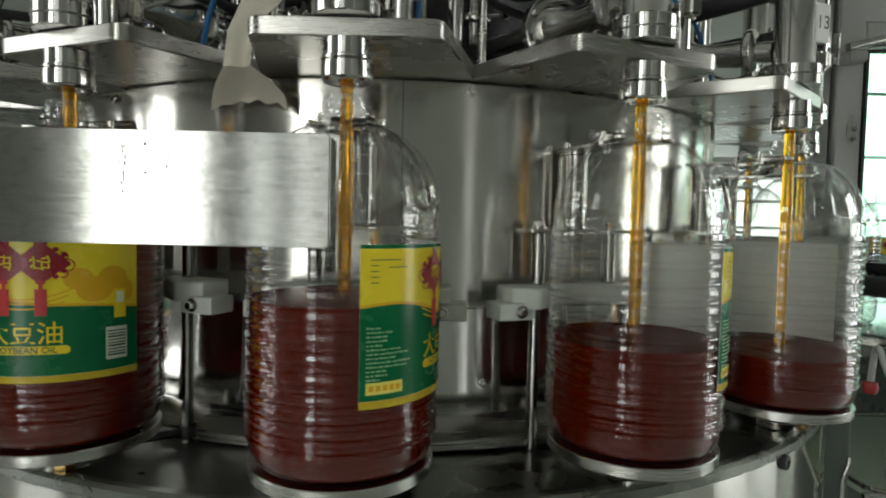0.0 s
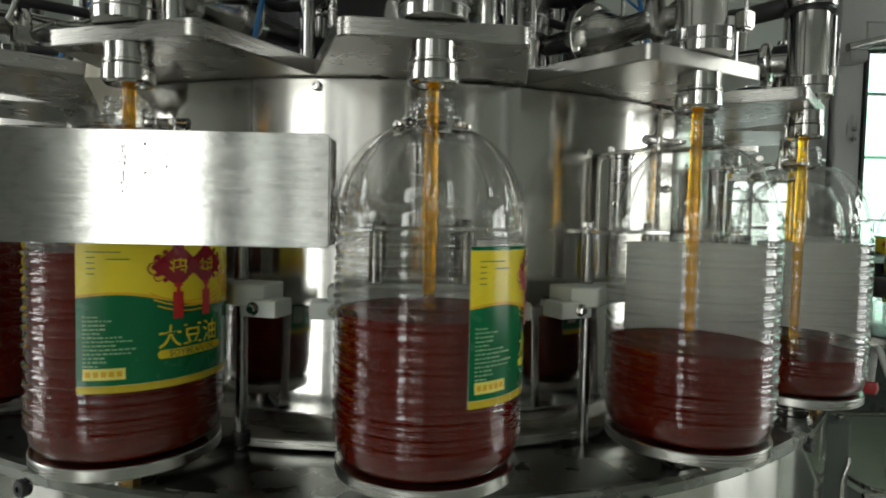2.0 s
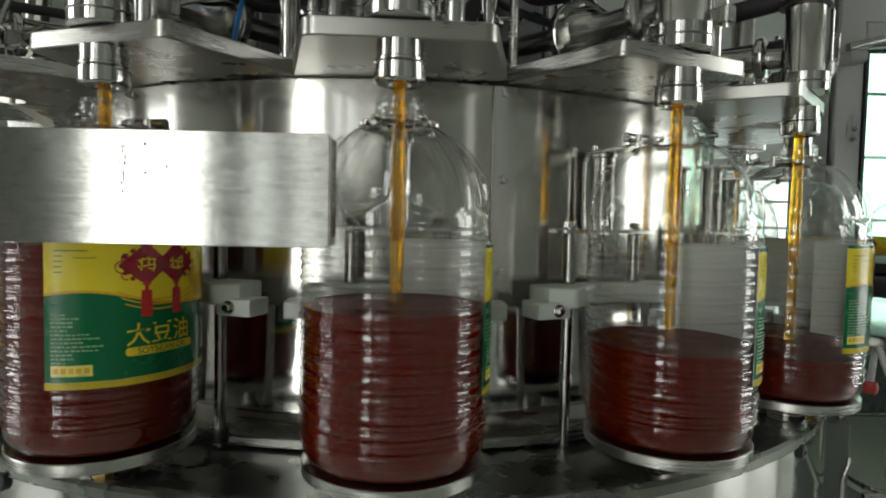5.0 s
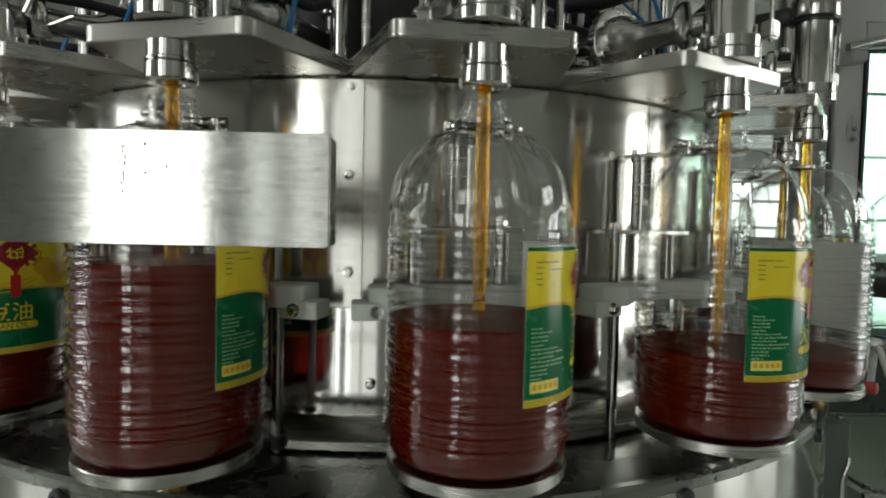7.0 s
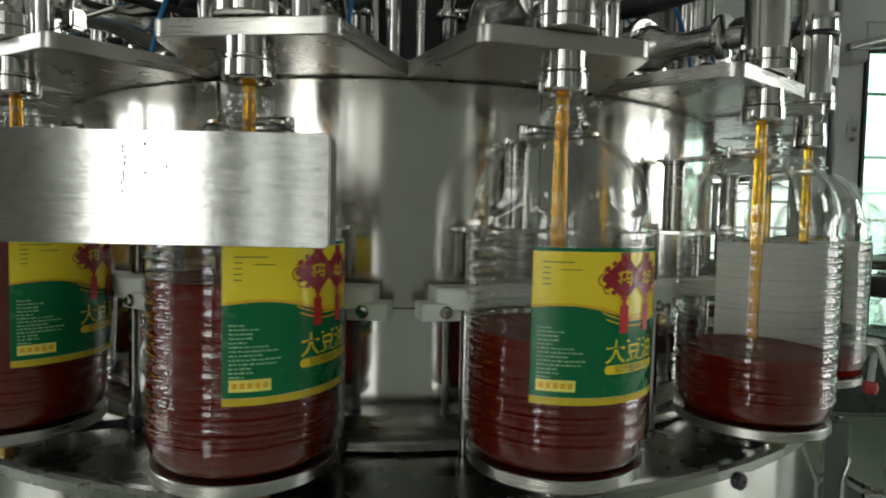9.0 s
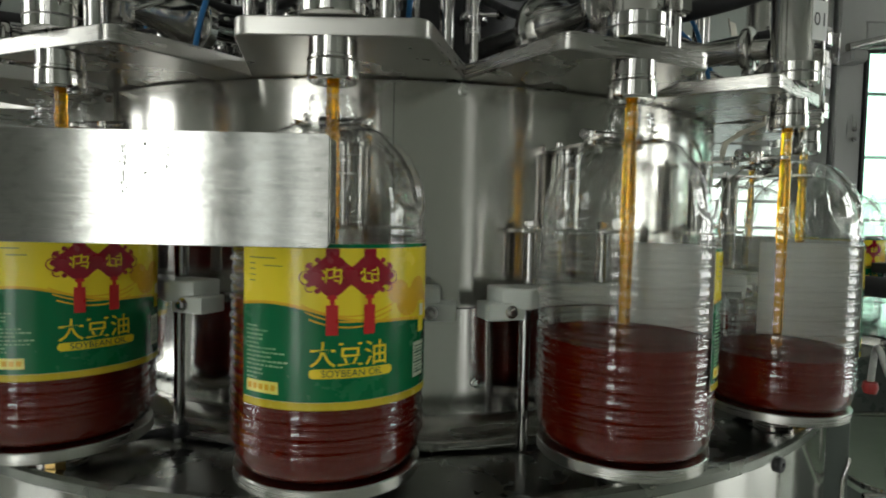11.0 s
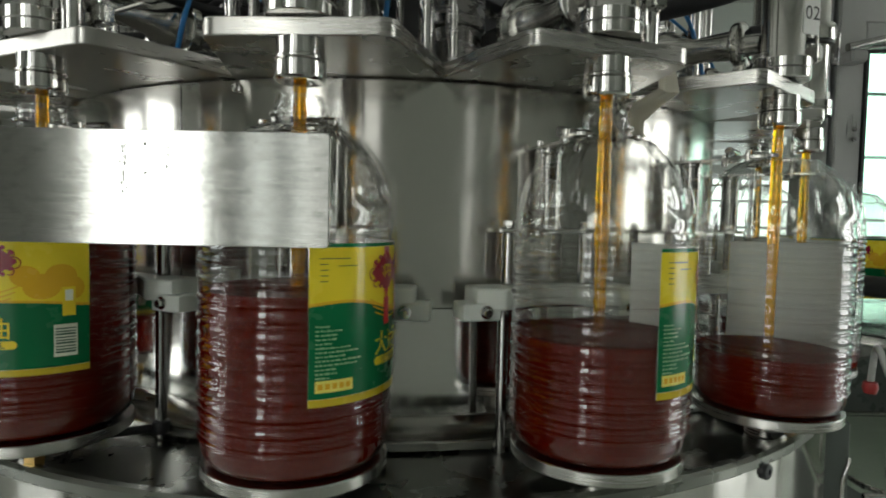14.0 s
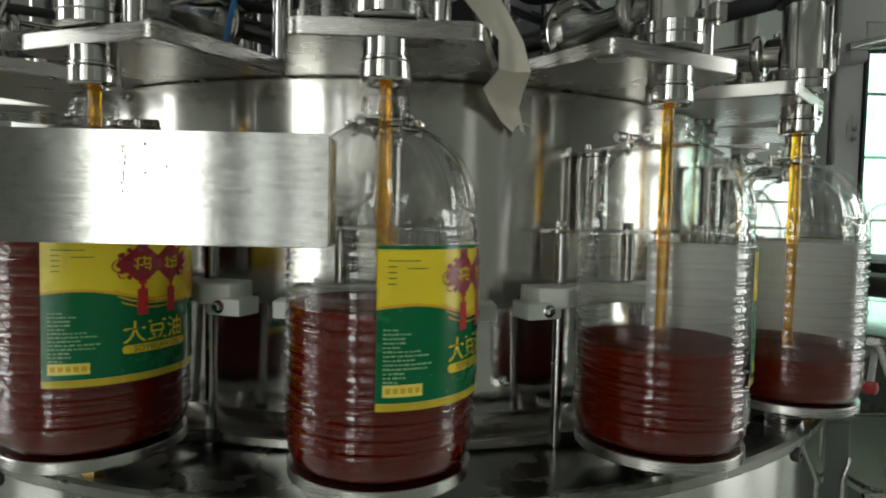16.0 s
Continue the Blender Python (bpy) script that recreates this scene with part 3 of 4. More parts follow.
def head_meshes():
    m, z = {}, TOPZ + 0.017
    c = (0, -RING)
    m["filling_head"] = finish(lathe([(0, z), (0.0288, z), (0.0296, z + 0.001), (0.0296, z + 0.022), (0.0288, z + 0.023), (0.0236, z + 0.0235), (0.0228, z + 0.025), (0.0228, 1.545),
                                      (0.0290, 1.546), (0.0298, 1.548), (0.0298, 1.568), (0.0290, 1.570), (0.0236, 1.571), (0.0228, 1.573), (0.0228, 1.72), (0, 1.72)], 48, c), "filling_head", POLISHED)
    m["flange_ring"] = finish(lathe([(0.0297, z + 0.010), (0.0301, z + 0.011), (0.0297, z + 0.012)], 48, c), "flange_ring", DARK_STEEL)
    m["nozzle"] = finish(lathe([(0.012, 1.3885), (0.0135, 1.3858), (0.0195, 1.3856), (0.0212, 1.3875), (0.0217, 1.389), (0.0217, 1.4010), (0.0198, 1.4022), (0.0217, 1.4034), (0.0217, 1.4052),
                                (0.0202, 1.4062), (0.0202, 1.4195), (0.012, 1.4195)], 48, c, closed=True), "nozzle", POLISHED)
    m["oil_stream"] = finish(lathe([(0, 1.08)] + [(0.0054 + 0.0012 * math.exp(-((1.29 - h) / 0.05) ** 2) + 0.00025 * math.sin(h * 310) + 0.0002 * math.sin(h * 1170), h) for h in (1.08 + 0.004 * i for i in range(78))] + [(0, 1.389)], 20, c), "oil_stream", STREAM)
    a, b = (0.0, -RING + 0.022, 1.483), (0.0, -0.54, 1.494)
    m["product_pipe"] = finish(turned(a, b, [(0, 0), (0.0125, 0), (0.0125, 0.016), (0.0165, 0.030), (0.0160, 0.040), (0.0148, 0.056), (0.0148, 0.072), (0.0172, 0.090), (0.0235, 0.102), (0.0280, 0.110), (0.0290, 0.114), (0.0290, 0.122), (0, 0.122)], 32), "product_pipe", STEEL)
    d = turned((0, -RING + 0.039, 1.4865), (0, -0.56, 1.4865), [(0, 0), (0.022, 0.0), (0.0265, 0.003), (0.0275, 0.007), (0.0265, 0.011), (0.022, 0.014), (0, 0.014)], 36)
    rod((0.004, -RING + 0.046, 1.462), (0.018, -RING + 0.046, 1.452), 0.0028, 10, bm=d)
    box(-0.008, 0.006, -RING + 0.040, -RING + 0.052, 1.454, 1.464, 0.002, d)
    m["union_clamp"] = finish(d, "union_clamp", POLISHED)
    f = turned((0, -0.549, 1.490), (0, -0.50, 1.490), [(0, 0), (0.041, 0), (0.042, 0.001), (0.042, 0.011), (0.041, 0.012), (0, 0.012)], 40)
    for i in range(6):
        t = (i + 0.5) * math.pi / 3
        rod((0.034 * math.cos(t), -0.548, 1.490 + 0.034 * math.sin(t)), (0.034 * math.cos(t), -0.554, 1.490 + 0.034 * math.sin(t)), 0.0045, 6, bm=f)
    m["meter_flange"] = finish(f, "meter_flange", POLISHED)
    m["inlet_pipe"] = finish(tube([(0, -0.54, 1.494), (0, -0.48, 1.502), (-0.001, -0.40, 1.512), (-0.002, -0.362, 1.515), (-0.003, -0.343, 1.519), (-0.003, -0.335, 1.535), (-0.003, -0.335, 1.60), (-0.003, -0.335, 1.95)], 0.0132, 16), "inlet_pipe", GREY_STEEL)
    for name, zz in (("pipe_clamp", 1.565), ("upper_pipe_clamp", 1.72)):
        cl = bmesh.new()
        lathe([(0.013, zz - 0.006), (0.021, zz - 0.005), (0.0225, zz), (0.021, zz + 0.005), (0.013, zz + 0.006)], 28, (-0.003, -0.335), bm=cl)
        rod((-0.003, -0.360, zz), (0.026, -0.375, zz), 0.003, 10, bm=cl)
        box(0.018, 0.030, -0.381, -0.369, zz - 0.008, zz + 0.008, 0.002, cl)
        m[name] = finish(cl, name, POLISHED)
    m["air_hose"] = finish(tube([(0.0, -RING + 0.022, 1.556), (0.001, -0.62, 1.552), (0.002, -0.56, 1.551), (0.003, -0.50, 1.556), (0.004, -0.43, 1.578), (0.002, -0.36, 1.64), (0, -0.29, 1.70)], 0.0125, 14), "air_hose", BLACK)
    m["thin_hose"] = finish(tube([(0.018, -0.668, 1.506), (0.022, -0.64, 1.5075), (0.029, -0.60, 1.509), (0.034, -0.55, 1.510), (0.034, -0.49, 1.520), (0.025, -0.40, 1.56), (0.015, -0.29, 1.62)], 0.0058, 12), "thin_hose", BLACK)
    m["collar_gasket"] = finish(lathe([(0.0230, 1.5415), (0.0285, 1.5415), (0.0288, 1.5425), (0.0285, 1.5445), (0.0230, 1.5445)], 40, c, closed=True), "collar_gasket", BLACK)
    m["blue_tube"] = finish(tube([(0.052, -0.585, 1.4375), (0.054, -0.57, 1.50), (0.060, -0.54, 1.57), (0.05, -0.46, 1.65), (0.02, -0.34, 1.75), (0.02, -0.29, 1.80)], 0.0028, 8), "blue_tube", BLUE)
    w = rod((0.036, -0.668, 1.478), (0.050, -0.655, 1.520), 0.0032, 10)
    rod((0.036, -0.668, 1.478), (0.030, -0.64, 1.462), 0.0035, 10, bm=w)
    box(0.028, 0.046, -0.664, -0.648, 1.455, 1.475, 0.003, w)
    rod((0.040, -0.648, 1.470), (0.062, -0.630, 1.482), 0.0026, 10, bm=w)
    disc(0.006, 1.520, 1.527, (0.051, -0.654), 0.0015, 14, w)
    m["clamp_lever"] = finish(w, "clamp_lever", POLISHED)
    s = rod((0.034, -0.716, 1.459), (0.034, -0.716, 1.545), 0.0022, 10)
    box(0.026, 0.040, -0.722, -0.708, 1.462, 1.480, 0.002, s)
    disc(0.010, 1.437, 1.474, (0.044, -0.690), 0.001, 18, s)
    disc(0.006, 1.474, 1.484, (0.044, -0.690), 0.001, 6, s)
    m["sensor_bracket"] = finish(s, "sensor_bracket", POLISHED)
    q = box(-0.011, 0.011, -0.0006, 0.0006, -0.022, 0.022, 0.0004)
    m["number_tag"] = finish(q, "number_tag", material("tag_white", (0.80, 0.80, 0.78), 0.4, 0, 0.05, (60, 60, 60), 0.08))
    m["flange_bolt"] = finish(hexbolt(0, -RING + 0.012, z + 0.0235, 0.004, 0.005), "flange_bolt", POLISHED)
    return m


def tie_rods(root):
    r = finish(rod((0, 0, TOPZ + 0.002), (0, 0, 1.95), 0.0085, 18), "tie_rod", POLISHED)
    small = finish(rod((0, 0, TOPZ + 0.002), (0, 0, 1.95), 0.0048, 14), "thin_tie_rod", STEEL)
    stud = finish(hexbolt(0, 0, TOPZ + 0.001, 0.006, 0.018), "stud", POLISHED)
    motor = finish(lathe([(0, TOPZ + 0.017), (0.030, TOPZ + 0.017), (0.030, 1.49), (0.034, 1.492), (0.034, 1.60), (0.030, 1.61), (0, 1.61)], 28), "actuator", DARK_STEEL)
    for k in range(16):
        for name, me, da, rad in (("tie_rod", r, 9.6, 0.552), ("thin_tie_rod", small, 12.6, 0.556), ("stud", stud, 11.3, 0.560), ("thin_tie_rod", small, 6.5, 0.47)):
            part(name, me, None, root).location = on_ring(slot_angle(k) + da, rad)
        if k % 4 == 1:
            part("actuator", motor, None, root, "dark steel actuator body").location = on_ring(slot_angle(k) + 14.0, 0.50)


def filling_heads(root):
    m = head_meshes()
    dark = material("tag_print", (0.03, 0.03, 0.03), 0.5)
    for k in range(-3, 13):
        h = place(part("filling_head", m["filling_head"], None, root, "polished stainless filling valve body"), slot_angle(k))
        for name in ("flange_ring", "nozzle", "product_pipe", "union_clamp", "meter_flange", "inlet_pipe", "pipe_clamp", "upper_pipe_clamp", "air_hose", "thin_hose", "collar_gasket", "blue_tube", "clamp_lever", "sensor_bracket"):
            part(name, m[name], None, h)
        for x in (-0.026, 0.026):
            part("flange_bolt", m["flange_bolt"], None, h).location.x = x * 0.85
        if -3 <= k <= 11:
            part("oil_stream", m["oil_stream"], None, h, "falling amber oil stream")
        number = (13 + k - 2 - 1) % 16 + 1
        if number in (13, 1, 2):
            at = pose(0.004, -RING - 0.027, 1.507, 0, 0, -25)
            part("number_tag", m["number_tag"], None, h, "white number tag").matrix_local = at
            part("tag_number", text_mesh("tag_number", f"{number:02d}", 0.021, dark), None, h).matrix_local = at @ pose(0, -0.0011, 0, 90, 0, 0)


def paper_strip(root, angle, rows):
    """A torn strip of masking paper; rows of height, two edges and distance from the axis, from the top down."""
    bm = bmesh.new()
    grid = []
    for n, (z, x0, x1, rad) in enumerate(rows):
        torn = n == len(rows) - 1
        grid.append([bm.verts.new((x0 + (x1 - x0) * i / 8, -rad + 0.003 * math.sin(i * 0.9 + n), z + (0.0022 * math.sin(i * 2.9) + 0.009 * math.sin(math.pi * i / 8) ** 0.5 if torn else 0))) for i in range(9)])
    for a, b in zip(grid, grid[1:]):
        for i in range(8):
            bm.faces.new((a[i], a[i + 1], b[i + 1], b[i]))
    bmesh.ops.subdivide_edges(bm, edges=bm.edges[:], cuts=1, use_grid_fill=True, smooth=0.6)
    bmesh.ops.solidify(bm, geom=bm.faces[:], thickness=0.0006)
    place(part("paper_strip", bm, PAPER, root, "torn cream masking paper strip", 60), angle)


STRIP_A = [(1.56, -0.030, 0.015, 0.60), (1.485, -0.027, 0.016, 0.61), (1.450, -0.030, -0.004, 0.63), (1.416, -0.033, -0.004, 0.63),
           (1.407, -0.054, 0.006, 0.605), (1.396, -0.067, 0.0115, 0.588), (1.383, -0.072, 0.0125, 0.583)]
STRIP_B = [(1.548, -0.063, -0.017, 0.60), (1.494, -0.050, -0.008, 0.61), (1.462, -0.032, 0.0, 0.63), (1.444, -0.020, 0.004, 0.64), (1.416, -0.020, 0.012, 0.64),
           (1.404, -0.026, 0.017, 0.61), (1.392, -0.010, 0.021, 0.59), (1.378, 0.003, 0.027, 0.586), (1.367, 0.018, 0.031, 0.585)]


def carousel():
    root = new("filling_carousel")
    tagged(root, "rotary stainless oil filling carousel with sixteen valves", "filling machine")
    carousel_body(root)
    bottle_pads(root)
    guides(root)
    filling_heads(root)
    tie_rods(root)
    paper_strip(root, slot_angle(0) - 9.0, STRIP_A)
    paper_strip(root, slot_angle(6) + 11.0, STRIP_B)
    # the fixed pedestal below the deck
    ped = part("carousel_pedestal", lathe([(0.52, 0.0), (0.52, 0.03), (0.42, 0.05), (0.42, 0.76), (0.70, 0.788), (0.0, 0.788)], 96), STEEL)
    tagged(ped, "round stainless pedestal under the filling carousel", "machine base")
    return root


# ---- bottles ----
BODY_R = 0.0800
BEADS = [0.0246, 0.0346, 0.0466, 0.0590] + [0.0741 + 0.0155 * i for i in range(8)]     # heights of the raised hoops
LABEL_R = 0.0815
LABEL_TURNS = {-3: 84, -2: 80, -1: 30, 0: 79, 1: 79, 2: 122, 3: 74, 4: 22, 5: 84, 6: 62, 7: 84, 8: 86, 9: 80, 10: 84, 11: 82}


def bottle_mesh():
    prof = [(0.0, 0.004), (0.045, 0.003), (0.063, 0.0), (0.0698, 0.0012), (0.0742, 0.0046), (0.0768, 0.0098), (0.0779, 0.0150), (0.0783, 0.0202)]
    for low, high in zip(BEADS, BEADS[1:] + [0.198]):
        w = 0.0040 if high - low > 0.013 else 0.0033
        # a narrow round hoop between two small coves, then a nearly flat band
        prof += [(BODY_R - 0.0012, low - w), (BODY_R - 0.0018, low - 0.76 * w)]
        prof += [(BODY_R - 0.0008 + 0.0016 * math.cos(math.pi / 2 * i / 3.2), low + 0.56 * w * i / 3) for i in range(-3, 4)]
        prof += [(BODY_R - 0.0018, low + 0.76 * w), (BODY_R - 0.0012, low + w)]
        a, b = low + w, high - w
        prof += [(BODY_R - 0.0005 + 0.00022 * math.sin(math.pi * u) - 0.0005 * abs(2 * u - 1) ** 5, a + (b - a) * u) for u in (0.08, 0.22, 0.4, 0.6, 0.78, 0.92)]
    prof += [(BODY_R - 0.0022, 0.1955), (BODY_R - 0.0018, 0.199)]
    dome = []
    for i in range(36):
        u = i / 35
        h = 0.203 + 0.0735 * u
        dome.append((0.0275 + (0.0783 - 0.0275) * (1 - u ** 2.35) ** 0.62 if u < 1 else 0.0275, h))
    first = len(prof)
    prof += dome + [(0.0215, 0.2785), (0.0195, 0.281), (0.0195, 0.2835), (0.0245, 0.2842), (0.0248, 0.2862), (0.0195, 0.2872), (0.0192, 0.2895), (0.0208, 0.2903), (0.0208, 0.2918), (0.0192, 0.2926),
                    (0.0192, 0.2945), (0.0207, 0.2953), (0.0207, 0.2968), (0.0194, 0.2976), (0.0194, 0.3005), (0.0188, 0.3012), (0.0172, 0.3012), (0.0170, 0.2980)]
    seg = 256
    bm = lathe(prof, seg)
    bm.verts.ensure_lookup_table()
    step = lambda a, b, x: (lambda u: u * u * (3 - 2 * u))(min(1.0, max(0.0, (x - a) / (b - a))))
    base = 1
    for i, (r, z) in enumerate(prof):
        if r < 1e-6:
            continue
        if first <= i < first + len(dome):
            u = (z - 0.203) / 0.0735
            for j in range(seg):
                x = abs((j * 8 / seg) % 1 - 0.5) * 2
                panel = (1 - step(0.62, 0.84, x)) * step(0.03 + 0.20 * x * x, 0.12 + 0.22 * x * x, u) * (1 - step(0.80, 1.0, u))
                bead = math.exp(-((x - 0.95) / 0.09) ** 2) * step(0.0, 0.06, u) * (1 - step(0.75, 0.95, u)) - 1.2 * math.exp(-((x - 1) / 0.3) ** 2) * math.exp(-((u - 0.03) / 0.035) ** 2)
                k = (r - 0.0046 * panel + 0.0010 * bead) / r
                v = bm.verts[base + j]
                v.co.x *= k
                v.co.y *= k
        base += seg
    return finish(bm, "bottle", PET, 60)


def wrap(x, z, r):
    a = x / LABEL_R
    return (r * math.sin(a), -r * math.cos(a), z + 0.0048)


def patch(x0, x1, z0, z1, r, bm=None, cols=0, top=None, bottom=None):
    """A piece of a sheet bent round the bottle; top and bottom may be functions of x."""
    bm = bm or bmesh.new()
    n = cols or max(1, int((x1 - x0) / 0.004))
    rows = []
    for i in range(n + 1):
        x = x0 + (x1 - x0) * i / n
        rows.append((bm.verts.new(wrap(x, bottom(x) if bottom else z0, r)), bm.verts.new(wrap(x, top(x) if top else z1, r))))
    for a, b in zip(rows, rows[1:]):
        bm.faces.new((a[0], b[0], b[1], a[1]))
    return bm


def blob(x, z, rx, rz, r, bm=None, n=24, wave=0.0, lobes=8):
    bm = bm or bmesh.new()
    c = bm.verts.new(wrap(x, z, r))
    ring = [bm.verts.new(wrap(x + rx * (1 + wave * math.cos(lobes * t)) * math.cos(t), z + rz * (1 + wave * math.cos(lobes * t)) * math.sin(t), r)) for t in (2 * math.pi * i / n for i in range(n))]
    for i in range(n):
        bm.faces.new((c, ring[i], ring[(i + 1) % n]))
    return bm


def wrapped_text(name, words, size, x, z, r, mat):
    me = text_mesh(name, words, size, mat, 0.0, 0.005 * size)
    for v in me.vertices:
        v.co = wrap(x + v.co.x, z + v.co.y, r)
    return me


def label_meshes():
    """The printed wrap label: its sheet and its prints, as pairs of a name and a mesh."""
    hw, z0, z1, r = 0.088, 0.056, 0.177, LABEL_R
    wave = lambda x: z0 + 0.068 - 0.0085 * math.sin(x * 20) - 0.002 * math.cos(x * 60)
    out = []
    back = patch(-hw, hw, z0, z1, r - 0.0006, cols=48)
    sheet = finish(back, "label", LABEL_WHITE)
    out.append(("yellow_field", finish(patch(-hw, hw, z0, z1 - 0.003, r, cols=48, bottom=wave), "yellow_field", LABEL_YELLOW), "bright yellow printed field"))
    out.append(("green_field", finish(patch(-hw, hw, z0 + 0.006, z1, r, cols=48, top=lambda x: wave(x) - 0.0004), "green_field", LABEL_GREEN), "deep green printed field"))
    edge = patch(-hw, hw, z1 - 0.0029, z1, r, cols=48)
    out.append(("top_border", finish(edge, "top_border", LABEL_GREEN), ""))
    out.append(("bottom_border", finish(patch(-hw, hw, z0, z0 + 0.0058, r, cols=48), "bottom_border", LABEL_BORDER), "olive gold border"))
    q = r + 0.00025
    gold = patch(-hw, hw, 0, 0, q, cols=48, bottom=lambda x: wave(x) - 0.001, top=lambda x: wave(x) + 0.0012)
    for x, z, a, b in ((0.052, 0.132, 0.014, 0.011), (0.066, 0.141, 0.012, 0.010), (0.040, 0.141, 0.011, 0.009), (0.075, 0.130, 0.009, 0.010)):
        blob(x, z, a, b, q + 0.00003 * len(gold.verts) / 60, gold)
    for i in range(3):
        zc = 0.136 - 0.004 * i
        patch(-0.036 + 0.003 * i, 0.036 - 0.003 * i, 0, 0, q + 0.00012, gold, 18, top=lambda x: zc - 0.012 + (x / 0.03) ** 2 * 0.006 + 0.0012, bottom=lambda x: zc - 0.012 + (x / 0.03) ** 2 * 0.006)
    out.append(("gold_swirl", finish(gold, "gold_swirl", LABEL_GOLD), "deep gold swirls and soybeans"))
    for x in (-0.0137, 0.0137):
        side = math.copysign(1, x)
        red = bmesh.new()
        blob(x, 0.1543, 0.0165, 0.0138, q + 0.0004, red, 40, 0.10, 4)
        blob(x + side * 0.0095, 0.1535, 0.0105, 0.0068, q + 0.00045, red, 32, 0.10, 6)
        patch(x - 0.0048, x + 0.0048, 0.166, 0.1738, q + 0.0005, red)
        for i in range(5):
            t = math.pi * (0.15 + 0.7 * i / 4)
            blob(x + side * (0.004 + 0.0145 * math.sin(t)), 0.1543 + 0.0125 * math.cos(t), 0.0021, 0.0019, q + 0.0005 + 0.00002 * i, red, 12)
        out.append(("red_lantern", finish(red, "red_lantern", LABEL_CRIMSON), "crimson paper lantern shape"))
        red = bmesh.new()
        patch(x - 0.0016, x + 0.0016, 0.1325, 0.1405, q + 0.0006, red)
        blob(x, 0.1385, 0.0038, 0.0016, q + 0.00065, red, 14)
        patch(x - 0.0043, x + 0.0043, 0.1113, 0.1330, q + 0.0007, red)
        out.append(("tassel", finish(red, "tassel", LABEL_RED), "bright red tassel"))
    curls = bmesh.new()
    for side in (-1, 1):
        for n, (cx, cz, rad) in enumerate(((0.0325, 0.1525, 0.0052), (0.0295, 0.1455, 0.0036), (0.0295, 0.1600, 0.0036))):
            ring = [(cx + rad * math.cos(a), cz + rad * math.sin(a), cx + (rad - 0.0009) * math.cos(a), cz + (rad - 0.0009) * math.sin(a)) for a in (-2.2 + 4.4 * i / 14 for i in range(15))]
            vs = [(curls.verts.new(wrap(side * a, b, q + 0.0003)), curls.verts.new(wrap(side * c, d, q + 0.0003))) for a, b, c, d in ring]
            for u, v in zip(vs, vs[1:]):
                curls.faces.new((u[0], v[0], v[1], u[1]))
    out.append(("lantern_scroll", finish(curls, "lantern_scroll", LABEL_CRIMSON), "thin crimson scrolls"))
    mark = bmesh.new()
    strokes = ((-0.0066, 0.004, -0.0052, 0.0015), (-0.0072, -0.001, -0.0058, -0.0032), (-0.0040, 0.0052, -0.0046, -0.0052), (-0.0036, 0.0040, 0.0010, 0.0046), (-0.0030, -0.0018, 0.0006, -0.0012),
               (0.0016, 0.0062, 0.0010, -0.0002), (0.0014, 0.0036, 0.0062, 0.0042), (0.0062, 0.0044, 0.0056, 0.0004), (0.0008, -0.0008, 0.0066, -0.0004), (0.0066, -0.0006, 0.0050, -0.0062), (0.0010, -0.0034, 0.0046, -0.0040))
    for x, flip in ((-0.0137, 1), (0.0137, -1)):
        for i, (ax, az, bx, bz) in enumerate(strokes):
            d = Vector((bx - ax, bz - az)).normalized() * 0.00062
            r2 = q + 0.0010 + 0.00004 * i
            mark.faces.new([mark.verts.new(wrap(x + u, 0.1545 + flip * v, r2)) for u, v in ((ax - d.y, az + d.x), (bx - d.y, bz + d.x), (bx + d.y, bz - d.x), (ax + d.y, az - d.x))])
    out.append(("brand_mark", finish(mark, "brand_mark", LABEL_YELLOW), "yellow brand shapes"))
    out.append(("product_name", wrapped_text("product_name", "大豆油", 0.0200, 0.0, 0.0955, q, LABEL_YELLOW), "yellow characters"))
    pill = patch(-0.0265, 0.0305, 0.0795, 0.0865, q)
    blob(-0.0265, 0.083, 0.0035, 0.0035, q, pill, 16)
    blob(0.0305, 0.083, 0.0035, 0.0035, q, pill, 16)
    out.append(("name_pill", finish(pill, "name_pill", LABEL_YELLOW), "yellow name strip"))
    out.append(("english_name", wrapped_text("english_name", "SOYBEAN OIL", 0.0074, 0.002, 0.0829, q + 0.0004, LABEL_DARK), "dark green capital letters"))
    rows = bmesh.new()
    rng = random.Random(8)
    for i in range(13):
        x, end = -0.083, -0.083 + (0.010, 0.018, 0.014, 0.016, 0.013, 0.026, 0.033, 0.021, 0.036, 0.034, 0.015, 0.016, 0.010)[i]
        while x < end:
            w = rng.uniform(0.0014, 0.0042)
            patch(x, x + w, 0.1150 - 0.0032 * i, 0.1150 - 0.0032 * i + rng.uniform(0.0011, 0.0016), q, rows, 2)
            x += w + rng.uniform(0.0005, 0.0012)
    out.append(("small_print", finish(rows, "small_print", material("small_print_green", (0.20, 0.40, 0.20), 0.4, 0, 0.05, (60, 60, 60), 0.1)), ""))
    rows = bmesh.new()
    for i in range(5):
        patch(-0.080, -0.080 + (0.006 if i else 0.024), 0.1655 - 0.0042 * i, 0.1662 - 0.0042 * i, q, rows, 4)
    patch(-0.066, -0.050, 0.1600, 0.1606, q, rows, 4)
    out.append(("small_print", finish(rows, "small_print", LABEL_DARK), ""))
    out.append(("weight_box", finish(patch(-0.083, -0.053, 0.0665, 0.0755, q, cols=8), "weight_box", LABEL_LEMON), "small yellow box"))
    rows = bmesh.new()
